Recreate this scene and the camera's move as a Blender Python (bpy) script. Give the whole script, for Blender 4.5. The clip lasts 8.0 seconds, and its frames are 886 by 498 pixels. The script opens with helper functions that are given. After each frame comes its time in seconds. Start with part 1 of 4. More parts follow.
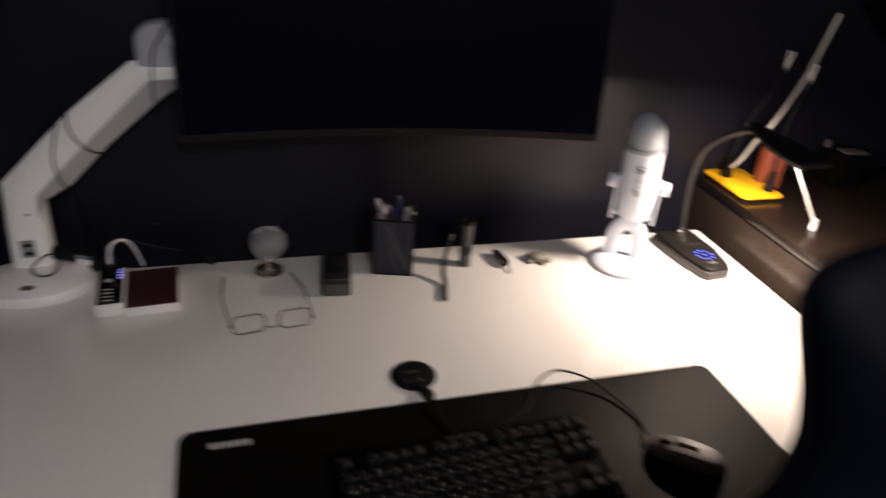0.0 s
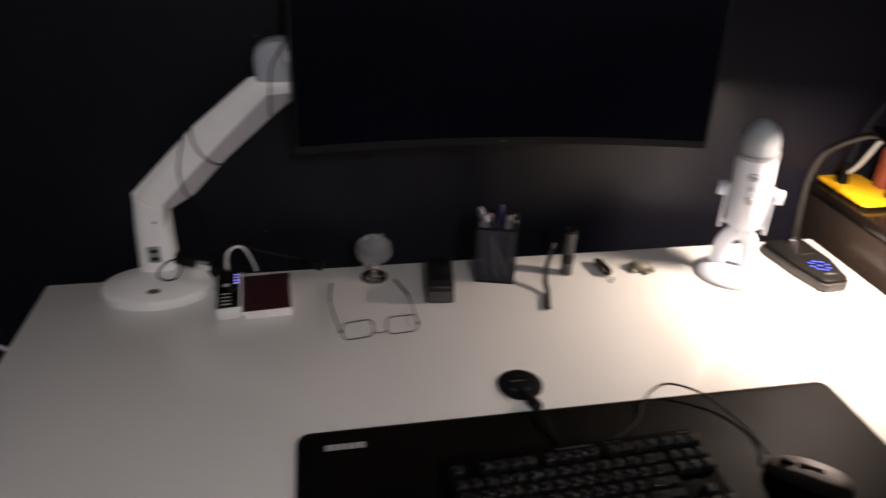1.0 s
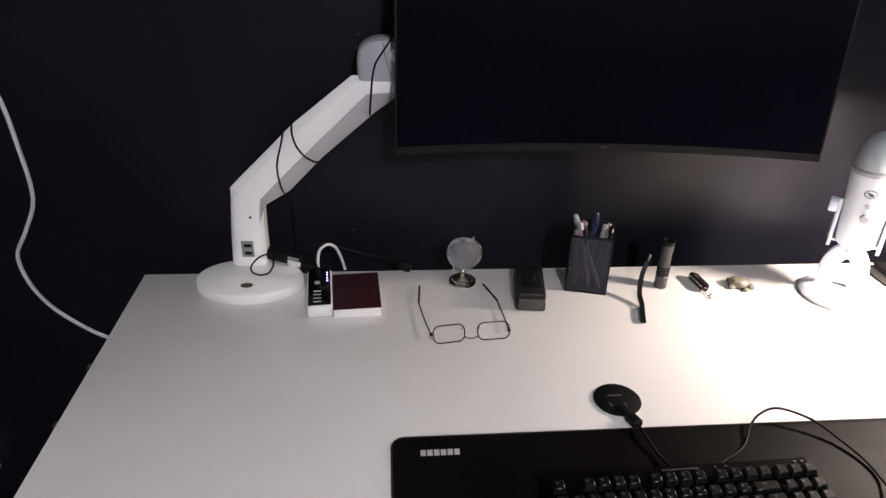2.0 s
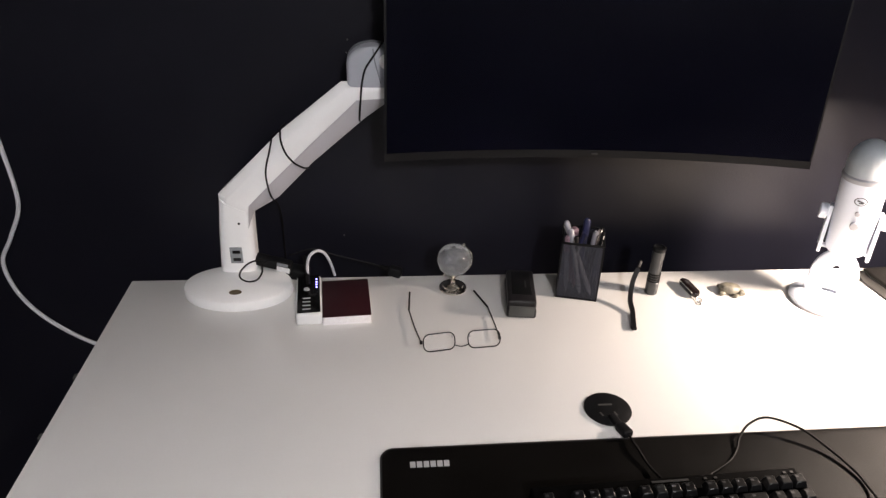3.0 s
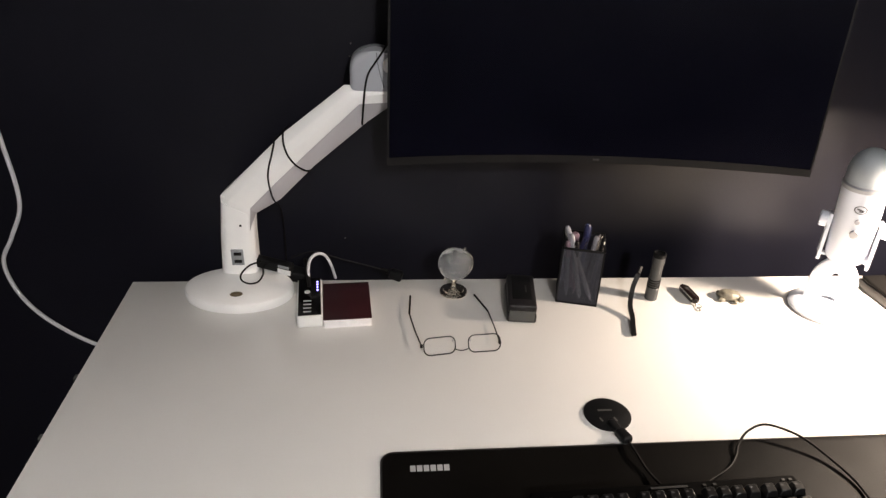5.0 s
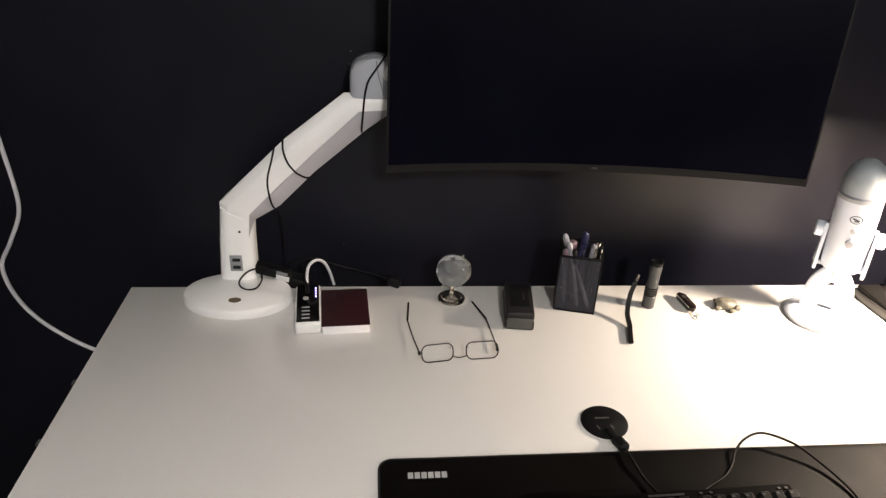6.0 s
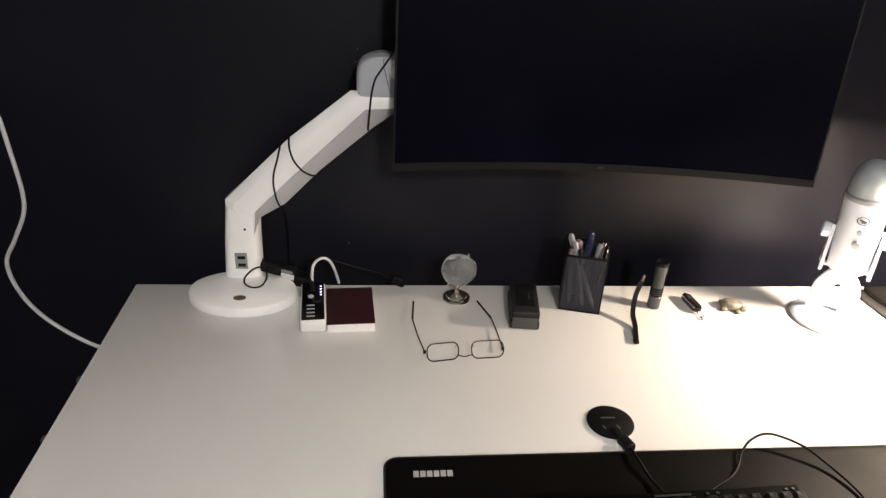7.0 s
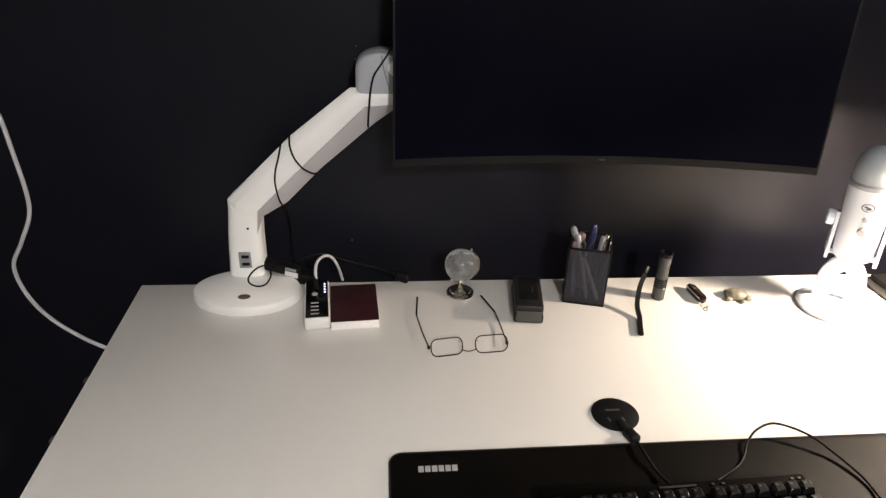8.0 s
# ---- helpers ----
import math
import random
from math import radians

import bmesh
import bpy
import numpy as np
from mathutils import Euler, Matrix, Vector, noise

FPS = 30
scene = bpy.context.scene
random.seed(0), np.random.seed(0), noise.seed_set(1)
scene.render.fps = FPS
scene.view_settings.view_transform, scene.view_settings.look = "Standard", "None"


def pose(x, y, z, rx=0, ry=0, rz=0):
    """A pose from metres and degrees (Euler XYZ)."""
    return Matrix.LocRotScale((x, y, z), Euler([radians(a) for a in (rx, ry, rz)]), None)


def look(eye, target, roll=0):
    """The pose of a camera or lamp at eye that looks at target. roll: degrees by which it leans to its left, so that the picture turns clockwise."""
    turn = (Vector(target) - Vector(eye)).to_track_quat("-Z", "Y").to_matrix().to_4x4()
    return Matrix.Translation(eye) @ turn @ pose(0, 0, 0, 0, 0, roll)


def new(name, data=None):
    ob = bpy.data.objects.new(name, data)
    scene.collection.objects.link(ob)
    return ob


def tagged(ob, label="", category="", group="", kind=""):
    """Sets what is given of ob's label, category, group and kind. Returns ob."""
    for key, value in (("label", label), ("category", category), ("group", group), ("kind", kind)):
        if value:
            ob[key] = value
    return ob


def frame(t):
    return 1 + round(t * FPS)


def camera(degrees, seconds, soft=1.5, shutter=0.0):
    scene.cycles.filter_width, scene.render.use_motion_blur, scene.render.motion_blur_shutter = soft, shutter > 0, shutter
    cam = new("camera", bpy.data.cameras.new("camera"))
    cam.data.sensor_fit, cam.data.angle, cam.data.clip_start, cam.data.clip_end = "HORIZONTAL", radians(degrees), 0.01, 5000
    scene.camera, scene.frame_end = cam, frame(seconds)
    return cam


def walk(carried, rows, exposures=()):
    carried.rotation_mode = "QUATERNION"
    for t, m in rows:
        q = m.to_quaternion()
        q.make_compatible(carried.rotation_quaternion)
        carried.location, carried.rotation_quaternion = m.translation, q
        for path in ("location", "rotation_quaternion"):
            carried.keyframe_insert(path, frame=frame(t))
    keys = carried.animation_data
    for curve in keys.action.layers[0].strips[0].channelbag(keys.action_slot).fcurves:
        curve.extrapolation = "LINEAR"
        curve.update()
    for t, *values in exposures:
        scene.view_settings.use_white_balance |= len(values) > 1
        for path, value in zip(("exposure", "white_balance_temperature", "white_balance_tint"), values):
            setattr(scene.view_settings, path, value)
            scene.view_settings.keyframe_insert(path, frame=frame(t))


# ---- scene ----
cam = camera(65.5, 8.0, soft=1.4, shutter=0.8)
PATH = [
    (0, (0.593, -1.215, 1.463), (1.118, 0.446, 0.481), 4.9),
    (0.1, (0.626, -1.236, 1.445), (1.157, 0.439, 0.489), 4.0),
    (0.3, (0.628, -1.235, 1.446), (1.198, 0.43, 0.495), 4.5),
    (0.5, (0.615, -1.227, 1.451), (1.177, 0.435, 0.491), 4.6),
    (0.7, (0.627, -1.232, 1.456), (1.065, 0.465, 0.493), 3.2),
    (0.9, (0.592, -1.215, 1.464), (0.918, 0.502, 0.491), 1.8),
    (1, (0.548, -1.208, 1.472), (0.85, 0.507, 0.488), 1.6),
    (1.1, (0.531, -1.207, 1.46), (0.811, 0.516, 0.484), 2.2),
    (1.3, (0.505, -1.198, 1.465), (0.714, 0.536, 0.489), 2.6),
    (1.5, (0.483, -1.185, 1.472), (0.645, 0.546, 0.483), 1.8),
    (1.7, (0.481, -1.185, 1.457), (0.624, 0.557, 0.484), 1.5),
    (3, (0.486, -1.167, 1.473), (0.654, 0.566, 0.489), 1.9),
    (3.5, (0.485, -1.172, 1.464), (0.652, 0.569, 0.495), 2.3),
    (4, (0.479, -1.167, 1.474), (0.652, 0.567, 0.493), 2.6),
    (4.5, (0.481, -1.167, 1.475), (0.652, 0.566, 0.493), 2.4),
    (6, (0.477, -1.17, 1.482), (0.66, 0.573, 0.518), 3.0),
    (6.5, (0.477, -1.172, 1.474), (0.652, 0.573, 0.512), 2.7),
    (7, (0.469, -1.17, 1.476), (0.649, 0.576, 0.516), 3.3),
    (7.5, (0.471, -1.165, 1.482), (0.642, 0.569, 0.501), 3.1),
    (8, (0.48, -1.171, 1.477), (0.635, 0.569, 0.504), 1.8),
]
walk(cam, [(t, look(eye, target, roll)) for t, eye, target, roll in PATH],
     exposures=[(0.0, -1.0, 6600, 14), (0.3, -1.49, 6600, 14), (0.6, -1.48, 6600, 14), (1.0, -0.95, 6550, 14), (1.5, 0.02, 6250, 14),
                (1.7, 0.05, 6200, 14), (3.0, 0.26, 6420, 12), (4.0, 0.26, 6600, 11), (5.0, 0.28, 6730, 9.5), (8.0, 0.31, 6860, 8)])

# ---- world, lights, exposure ----
world = bpy.data.worlds.new("night_room")
world.use_nodes = True
scene.world = world
world.node_tree.nodes["Background"].inputs[0].default_value = (0.5, 0.6, 1.0, 1)
world.node_tree.nodes["Background"].inputs[1].default_value = 0.01


def area_lamp(name, m, sx, sy, watts, colour, spread=180):
    data = bpy.data.lights.new(name, "AREA")
    data.shape, data.size, data.size_y = "RECTANGLE", sx, sy
    data.energy, data.color, data.spread = watts, colour, radians(spread)
    ob = new(name, data)
    ob.matrix_world = m
    return ob


BULB = (0.85, -2.45, 2.26)               # bare bulb that hangs in the room behind
bulb_light = bpy.data.lights.new("pendant_lamp_light", "POINT")
bulb_light.energy, bulb_light.color, bulb_light.shadow_soft_size = 385, (1.0, 0.97, 0.975), 0.06
new("pendant_lamp_light", bulb_light).matrix_world = pose(*BULB)
HEAD = (1.530, -0.247, 1.058)            # middle of the desk lamp's head
HEAD_TILT = (5, 3, 4)
area_lamp("desk_lamp_light", pose(*HEAD, *HEAD_TILT) @ pose(0, -0.018, -0.012), 0.056, 0.074, 18.3, (1.0, 0.825, 0.68))


# ---- materials ----
def material(name, colour, rough=0.5, metal=0.0, vary=0.12, scale=30, fine=400, bump=0.05, coat=0.0, rough_vary=0.1,
             emit=None, strength=0.0, ior=1.45, transmission=0.0, random_value=0.0, sheen=0.0, spec=0.5):
    m = bpy.data.materials.new(name)
    m.use_nodes = True
    nt = m.node_tree
    b = nt.nodes["Principled BSDF"]
    b.inputs["Metallic"].default_value, b.inputs["IOR"].default_value = metal, ior
    b.inputs["Transmission Weight"].default_value = transmission
    b.inputs["Coat Weight"].default_value = coat
    b.inputs["Coat Roughness"].default_value = 0.06
    b.inputs["Sheen Weight"].default_value = sheen
    b.inputs["Specular IOR Level"].default_value = spec
    co = nt.nodes.new("ShaderNodeTexCoord")
    big, small = nt.nodes.new("ShaderNodeTexNoise"), nt.nodes.new("ShaderNodeTexNoise")
    big.inputs["Scale"].default_value, small.inputs["Scale"].default_value = scale, fine
    big.inputs["Detail"].default_value, small.inputs["Detail"].default_value = 5, 3
    for n in (big, small):
        nt.links.new(co.outputs["Object"], n.inputs["Vector"])
    add = nt.nodes.new("ShaderNodeMath")
    add.operation = "MULTIPLY_ADD"
    nt.links.new(small.outputs["Fac"], add.inputs[0])
    add.inputs[1].default_value = 0.4
    nt.links.new(big.outputs["Fac"], add.inputs[2])
    value = nt.nodes.new("ShaderNodeMapRange")
    nt.links.new(add.outputs[0], value.inputs["Value"])
    value.inputs["From Min"].default_value, value.inputs["From Max"].default_value = 0.4, 1.0
    value.inputs["To Min"].default_value, value.inputs["To Max"].default_value = 1 - vary, 1 + vary
    last = value.outputs[0]
    if random_value:
        info = nt.nodes.new("ShaderNodeObjectInfo")
        r = nt.nodes.new("ShaderNodeMapRange")
        nt.links.new(info.outputs["Random"], r.inputs["Value"])
        r.inputs["To Min"].default_value, r.inputs["To Max"].default_value = 1 - random_value, 1 + random_value
        mul = nt.nodes.new("ShaderNodeMath")
        mul.operation = "MULTIPLY"
        nt.links.new(last, mul.inputs[0]), nt.links.new(r.outputs[0], mul.inputs[1])
        last = mul.outputs[0]
    scale_colour = nt.nodes.new("ShaderNodeVectorMath")
    scale_colour.operation = "SCALE"
    scale_colour.inputs[0].default_value = colour
    nt.links.new(last, scale_colour.inputs["Scale"])
    nt.links.new(scale_colour.outputs[0], b.inputs["Base Color"])
    rr = nt.nodes.new("ShaderNodeMapRange")
    nt.links.new(big.outputs["Fac"], rr.inputs["Value"])
    rr.inputs["From Min"].default_value, rr.inputs["From Max"].default_value = 0.3, 0.7
    rr.inputs["To Min"].default_value, rr.inputs["To Max"].default_value = rough * (1 - rough_vary), min(1, rough * (1 + rough_vary))
    nt.links.new(rr.outputs[0], b.inputs["Roughness"])
    if bump:
        bp = nt.nodes.new("ShaderNodeBump")
        bp.inputs["Strength"].default_value, bp.inputs["Distance"].default_value = bump, 0.001
        nt.links.new(small.outputs["Fac"], bp.inputs["Height"])
        nt.links.new(bp.outputs[0], b.inputs["Normal"])
    if emit:
        b.inputs["Emission Color"].default_value = (*emit, 1)
        b.inputs["Emission Strength"].default_value = strength
    return m


M = dict(
    wall=material("dark_wall_paint", (0.0052, 0.0053, 0.0091), 0.38, vary=0.16, scale=3, fine=260, bump=0.2, spec=0.27),
    room=material("room_paint", (0.22, 0.215, 0.21), 0.8, vary=0.06, scale=2, fine=200, bump=0.2),
    ceiling=material("ceiling_paint", (0.7, 0.7, 0.69), 0.85, vary=0.04, scale=2, fine=160, bump=0.2),
    floor=material("dark_floor_boards", (0.06, 0.045, 0.035), 0.45, vary=0.3, scale=6, fine=120, bump=0.15),
    desk=material("white_lacquer", (0.78, 0.765, 0.74), 0.11, vary=0.025, scale=5, fine=300, bump=0.015, rough_vary=0.25),
    steel=material("painted_steel", (0.55, 0.55, 0.55), 0.4, vary=0.05),
    white=material("white_plastic", (0.78, 0.78, 0.77), 0.35, vary=0.03, scale=12, bump=0.03),
    arm_white=material("white_powder_coat", (0.86, 0.86, 0.85), 0.42, vary=0.04, scale=14, fine=700, bump=0.08),
    arm_grey=material("grey_powder_coat", (0.36, 0.375, 0.41), 0.45, vary=0.05, scale=14, fine=700, bump=0.08),
    arm_dark=material("dark_grey_powder_coat", (0.15, 0.155, 0.17), 0.5, vary=0.05, scale=14, fine=700, bump=0.08),
    # arm coat darkened to grey: shade of the beam's lower facet as colour
    arm_shaded=material("shaded_white_powder_coat", (0.43, 0.42, 0.44), 0.45, vary=0.05, scale=14, fine=700, bump=0.08),
    case_grey=material("worn_dark_grey_plastic", (0.017, 0.0155, 0.0165), 0.4, vary=0.3, scale=60, fine=700, bump=0.15, spec=0.25),
    neck=material("dark_rubber_neck", (0.0095, 0.0085, 0.0078), 0.42, vary=0.12, scale=60, fine=900, bump=0.1, spec=0.3),
    key_case=material("black_keyboard_case", (0.0016, 0.0015, 0.0015), 0.7, vary=0.2, scale=40, spec=0.03),
    panel_grey=material("grey_panel", (0.22, 0.23, 0.24), 0.4, vary=0.05),
    black=material("black_plastic", (0.0075, 0.0075, 0.008), 0.42, vary=0.2, scale=40, bump=0.05, spec=0.14),
    gloss_black=material("gloss_black_plastic", (0.004, 0.0038, 0.004), 0.16, vary=0.2, scale=30, bump=0.01, spec=0.3),
    screen=material("switched_off_screen", (0.0014, 0.0015, 0.0042), 0.25, vary=0.1, scale=4, bump=0.01, spec=0.13),
    bezel=material("dark_grey_bezel", (0.0046, 0.0043, 0.0046), 0.5, vary=0.1, scale=20, spec=0.2),
    rubber=material("black_cable_rubber", (0.005, 0.0045, 0.0045), 0.55, vary=0.15, scale=60, spec=0.13),
    cable_sheen=material("worn_black_cable", (0.006, 0.0055, 0.0055), 0.4, vary=0.2, scale=60, spec=0.22),
    white_cable=material("white_cable_rubber", (0.62, 0.62, 0.64), 0.45, vary=0.06, scale=60),
    brown_stain=material("worn_brass_screw", (0.13, 0.095, 0.05), 0.4, 0.6, vary=0.35, scale=150, bump=0.2),
    maroon=material("dark_red_leatherette", (0.027, 0.0045, 0.0070), 0.42, vary=0.25, scale=50, fine=900, bump=0.25),
    pages=material("white_paper_edges", (0.82, 0.80, 0.80), 0.6, vary=0.05, scale=200, fine=1200, bump=0.15),
    crystal=material("hazy_crystal", (0.93, 0.95, 0.97), 0.10, vary=0.03, scale=120, bump=0.03, transmission=0.93, ior=1.5),
    frosted=material("etched_glass", (0.90, 0.92, 0.95), 0.24, vary=0.05, bump=0.2, transmission=0.92, ior=1.45),
    lens=material("spectacle_lens", (0.98, 0.98, 0.98), 0.01, vary=0.0, bump=0, transmission=1.0, ior=1.06, rough_vary=0.0),
    chrome=material("polished_chrome", (0.80, 0.78, 0.74), 0.08, 1.0, vary=0.03, bump=0.01),
    gold_chrome=material("warm_polished_metal", (0.88, 0.83, 0.74), 0.13, 1.0, vary=0.04, bump=0.01),
    gun=material("dark_spectacle_metal", (0.008, 0.0065, 0.0065), 0.35, 0.2, vary=0.15, scale=80),
    torch=material("grey_anodised_metal", (0.075, 0.078, 0.080), 0.36, 0.7, vary=0.12, scale=60, fine=900, bump=0.12),
    knife_red=material("dark_knife_scale", (0.008, 0.0042, 0.0042), 0.25, vary=0.3, scale=100),
    stone=material("grey_green_stone", (0.165, 0.152, 0.118), 0.4, vary=0.6, scale=90, fine=500, bump=0.6),
    wire=material("black_wire_mesh", (0.036, 0.038, 0.052), 0.4, 0.2, vary=0.15, scale=80),
    pen_clear=material("pale_pen_plastic", (0.24, 0.235, 0.26), 0.25, vary=0.1, scale=90),
    pen_pink=material("pinkish_pen_plastic", (0.20, 0.13, 0.155), 0.3, vary=0.1, scale=90),
    pen_blue=material("dark_blue_pen_plastic", (0.020, 0.022, 0.060), 0.3, vary=0.1, scale=90),
    mic=material("white_enamel", (0.60, 0.64, 0.72), 0.33, 0.0, vary=0.03, scale=20, fine=800, bump=0.06, coat=0.3),
    grille=material("silver_wire_grille", (0.36, 0.40, 0.43), 0.45, 0.35, vary=0.10, scale=40, fine=1600, bump=0.9),
    band=material("grey_band", (0.33, 0.34, 0.37), 0.4, 0.4, vary=0.05),
    logo=material("dark_print", (0.05, 0.05, 0.06), 0.5, vary=0.1),
    lamp_black=material("matt_black_lamp_plastic", (0.006, 0.0056, 0.0053), 0.45, vary=0.15, scale=30, fine=900, bump=0.1, spec=0.10),
    lamp_grey=material("dark_grey_lamp_rim", (0.028, 0.026, 0.025), 0.45, vary=0.1, scale=30, spec=0.3),
    blue_led=material("blue_led", (0.02, 0.03, 0.3), 0.4, vary=0, bump=0, emit=(0.10, 0.16, 1.0), strength=9.0),
    white_led=material("violet_white_led", (0.3, 0.3, 0.5), 0.4, vary=0, bump=0, emit=(0.30, 0.26, 1.0), strength=8.0),
    diffuser=material("lamp_diffuser", (0.9, 0.88, 0.85), 0.5, vary=0, bump=0, emit=(1.0, 0.87, 0.72), strength=30.0),
    ceiling_diffuser=material("opal_bulb_glass", (0.9, 0.9, 0.9), 0.5, vary=0, bump=0, emit=(1.0, 0.95, 0.92), strength=60.0),
    pad=material("black_woven_mat", (0.0044, 0.0038, 0.0034), 0.5, vary=0.3, scale=9, fine=1500, bump=0.35, spec=0.06),
    pad_edge=material("black_edge_stitching", (0.012, 0.012, 0.012), 0.7, vary=0.3, scale=300, fine=1500, bump=0.8),
    print_grey=material("pale_grey_print", (0.42, 0.42, 0.43), 0.5, vary=0.1, scale=200),
    key=material("black_keycap", (0.0048, 0.0048, 0.0052), 0.3, vary=0.2, scale=60, fine=900, bump=0.15, random_value=0.25, spec=0.48),
    legend=material("pale_key_legend", (0.032, 0.032, 0.035), 0.5, vary=0.3, scale=200, random_value=0.4),
    mouse=material("dark_grey_mouse", (0.072, 0.058, 0.053), 0.5, vary=0.12, scale=40, fine=900, bump=0.12, spec=0.4),
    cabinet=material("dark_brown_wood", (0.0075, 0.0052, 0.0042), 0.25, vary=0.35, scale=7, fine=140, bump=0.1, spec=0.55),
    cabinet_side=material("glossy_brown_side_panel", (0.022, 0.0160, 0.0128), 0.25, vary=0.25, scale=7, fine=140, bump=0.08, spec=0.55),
    yellow=material("yellow_enamel", (0.80, 0.42, 0.012), 0.35, vary=0.08, scale=20, bump=0.05),
    red_box=material("red_brown_card", (0.16, 0.038, 0.018), 0.55, vary=0.15, scale=40, bump=0.15),
    rod=material("bright_steel", (0.84, 0.83, 0.81), 0.42, 0.25, vary=0.08, scale=80, fine=900, bump=0.1),
    brass=material("brass", (0.62, 0.42, 0.15), 0.3, 0.9, vary=0.1, scale=60),
    flex=material("grey_segmented_hose", (0.36, 0.35, 0.33), 0.4, 0.2, vary=0.1, scale=60),
    chair=material("dark_navy_leather", (0.0021, 0.0030, 0.0068), 0.55, vary=0.25, scale=14, fine=300, bump=0.2, spec=0.09),
    piping=material("dark_blue_piping", (0.0030, 0.0034, 0.0070), 0.55, vary=0.15, scale=50, spec=0.2),
    dull_grey=material("dull_grey_metal", (0.06, 0.06, 0.056), 0.5, vary=0.15, scale=30),
    faint_print=material("faint_grey_print", (0.022, 0.022, 0.022), 0.5, vary=0.2, scale=300),
    dim_print=material("dim_grey_print", (0.10, 0.10, 0.10), 0.5, vary=0.2, scale=300),
    label=material("paper_label", (0.7, 0.7, 0.7), 0.6, vary=0.08, scale=200),
)


# ---- mesh helpers ----
def mesh_object(name, bm, mat, smooth=True, angle=35):
    bmesh.ops.recalc_face_normals(bm, faces=bm.faces)
    me = bpy.data.meshes.new(name)
    bm.to_mesh(me)
    bm.free()
    me.materials.append(mat)
    if smooth:
        me.shade_smooth()
        me.set_sharp_from_angle(angle=radians(angle))
    return new(name, me)


def part(name, bm, mat, parent, label="", m=None):
    ob = mesh_object(name, bm, M[mat])
    ob.parent = parent
    if m is not None:
        ob.matrix_local = m
    if label:
        ob["label"] = label
    return ob


def thing(name, m, label, category, group=""):
    ob = new(name)
    ob.empty_display_size = 0.02
    ob.matrix_world = m
    return tagged(ob, label, category, group)


def solid(name, bm, mat, label, category, m=None, group="", kind=""):
    ob = mesh_object(name, bm, M[mat])
    if m is not None:
        ob.matrix_world = m
    return tagged(ob, label, category, group, kind)


def box(size, at=(0, 0, 0), bevel=0.0, seg=2, bm=None, turn=None):
    """A box with its middle at `at`."""
    out = bmesh.new()
    bmesh.ops.create_cube(out, size=1)
    bmesh.ops.scale(out, vec=size, verts=out.verts)
    if bevel:
        bmesh.ops.bevel(out, geom=out.edges[:], offset=bevel, segments=seg, affect="EDGES", profile=0.5)
    mat = Matrix.Translation(at) @ (turn if turn is not None else Matrix())
    bmesh.ops.transform(out, matrix=mat, verts=out.verts)
    return join(bm, out)


def join(bm, out):
    if bm is None:
        return out
    me = bpy.data.meshes.new("scratch")
    out.to_mesh(me)
    out.free()
    bm.from_mesh(me)
    bpy.data.meshes.remove(me)
    return bm


def lathe(profile, n=40, bm=None, m=None):
    """Turn (radius, height) pairs round z; a radius of 0 closes it."""
    out = bmesh.new()
    rings = []
    for r, z in profile:
        if r < 1e-6:
            rings.append([out.verts.new((0, 0, z))])
        else:
            rings.append([out.verts.new((r * math.cos(math.tau * k / n), r * math.sin(math.tau * k / n), z)) for k in range(n)])
    for a, b in zip(rings, rings[1:]):
        for k in range(n):
            j = (k + 1) % n
            if len(a) == 1 and len(b) == 1:
                continue
            if len(a) == 1:
                out.faces.new((a[0], b[k], b[j]))
            elif len(b) == 1:
                out.faces.new((a[k], b[0], a[j]))
            else:
                out.faces.new((a[k], b[k], b[j], a[j]))
    for ring, end in ((rings[0], 0), (rings[-1], 1)):
        if len(ring) > 1:
            out.faces.new(ring)
    if m is not None:
        bmesh.ops.transform(out, matrix=m, verts=out.verts)
    return join(bm, out)


def smooth_line(points, per=8):
    p = [Vector(q) for q in points]
    if len(p) < 3:
        return p
    p = [2 * p[0] - p[1]] + p + [2 * p[-1] - p[-2]]
    out = []
    for i in range(1, len(p) - 2):
        for k in range(per):
            t = k / per
            a, b, c, d = p[i - 1:i + 3]
            out.append(0.5 * (2 * b + (c - a) * t + (2 * a - 5 * b + 4 * c - d) * t * t + (3 * b - a - 3 * c + d) * t ** 3))
    return out + [p[-2]]


def sweep(points, section, per=8, bm=None, closed_section=True, taper=None):
    """Carry a section (x across, y up) along a smooth line."""
    line = smooth_line(points, per)
    out = bmesh.new()
    rings, side = [], None
    for i, q in enumerate(line):
        way = (line[min(i + 1, len(line) - 1)] - line[max(i - 1, 0)]).normalized()
        if side is None:
            ref = Vector((0, 0, 1)) if abs(way.z) < 0.9 else Vector((0, 1, 0))
            side = way.cross(ref).normalized()
        side = (side - way * side.dot(way)).normalized()
        up = side.cross(way)
        f = taper(i / (len(line) - 1)) if taper else 1
        rings.append([out.verts.new(q + side * x * f + up * y * f) for x, y in section])
    n = len(section)
    for a, b in zip(rings, rings[1:]):
        for k in range(n):
            out.faces.new((a[k], a[(k + 1) % n], b[(k + 1) % n], b[k]))
    out.faces.new(rings[0]), out.faces.new(rings[-1])
    return join(bm, out)


def ring_section(r, n=8):
    return [(r * math.cos(math.tau * k / n), r * math.sin(math.tau * k / n)) for k in range(n)]


def tube(points, r, per=8, n=8, bm=None, taper=None):
    return sweep(points, ring_section(r, n), per, bm, taper=taper)


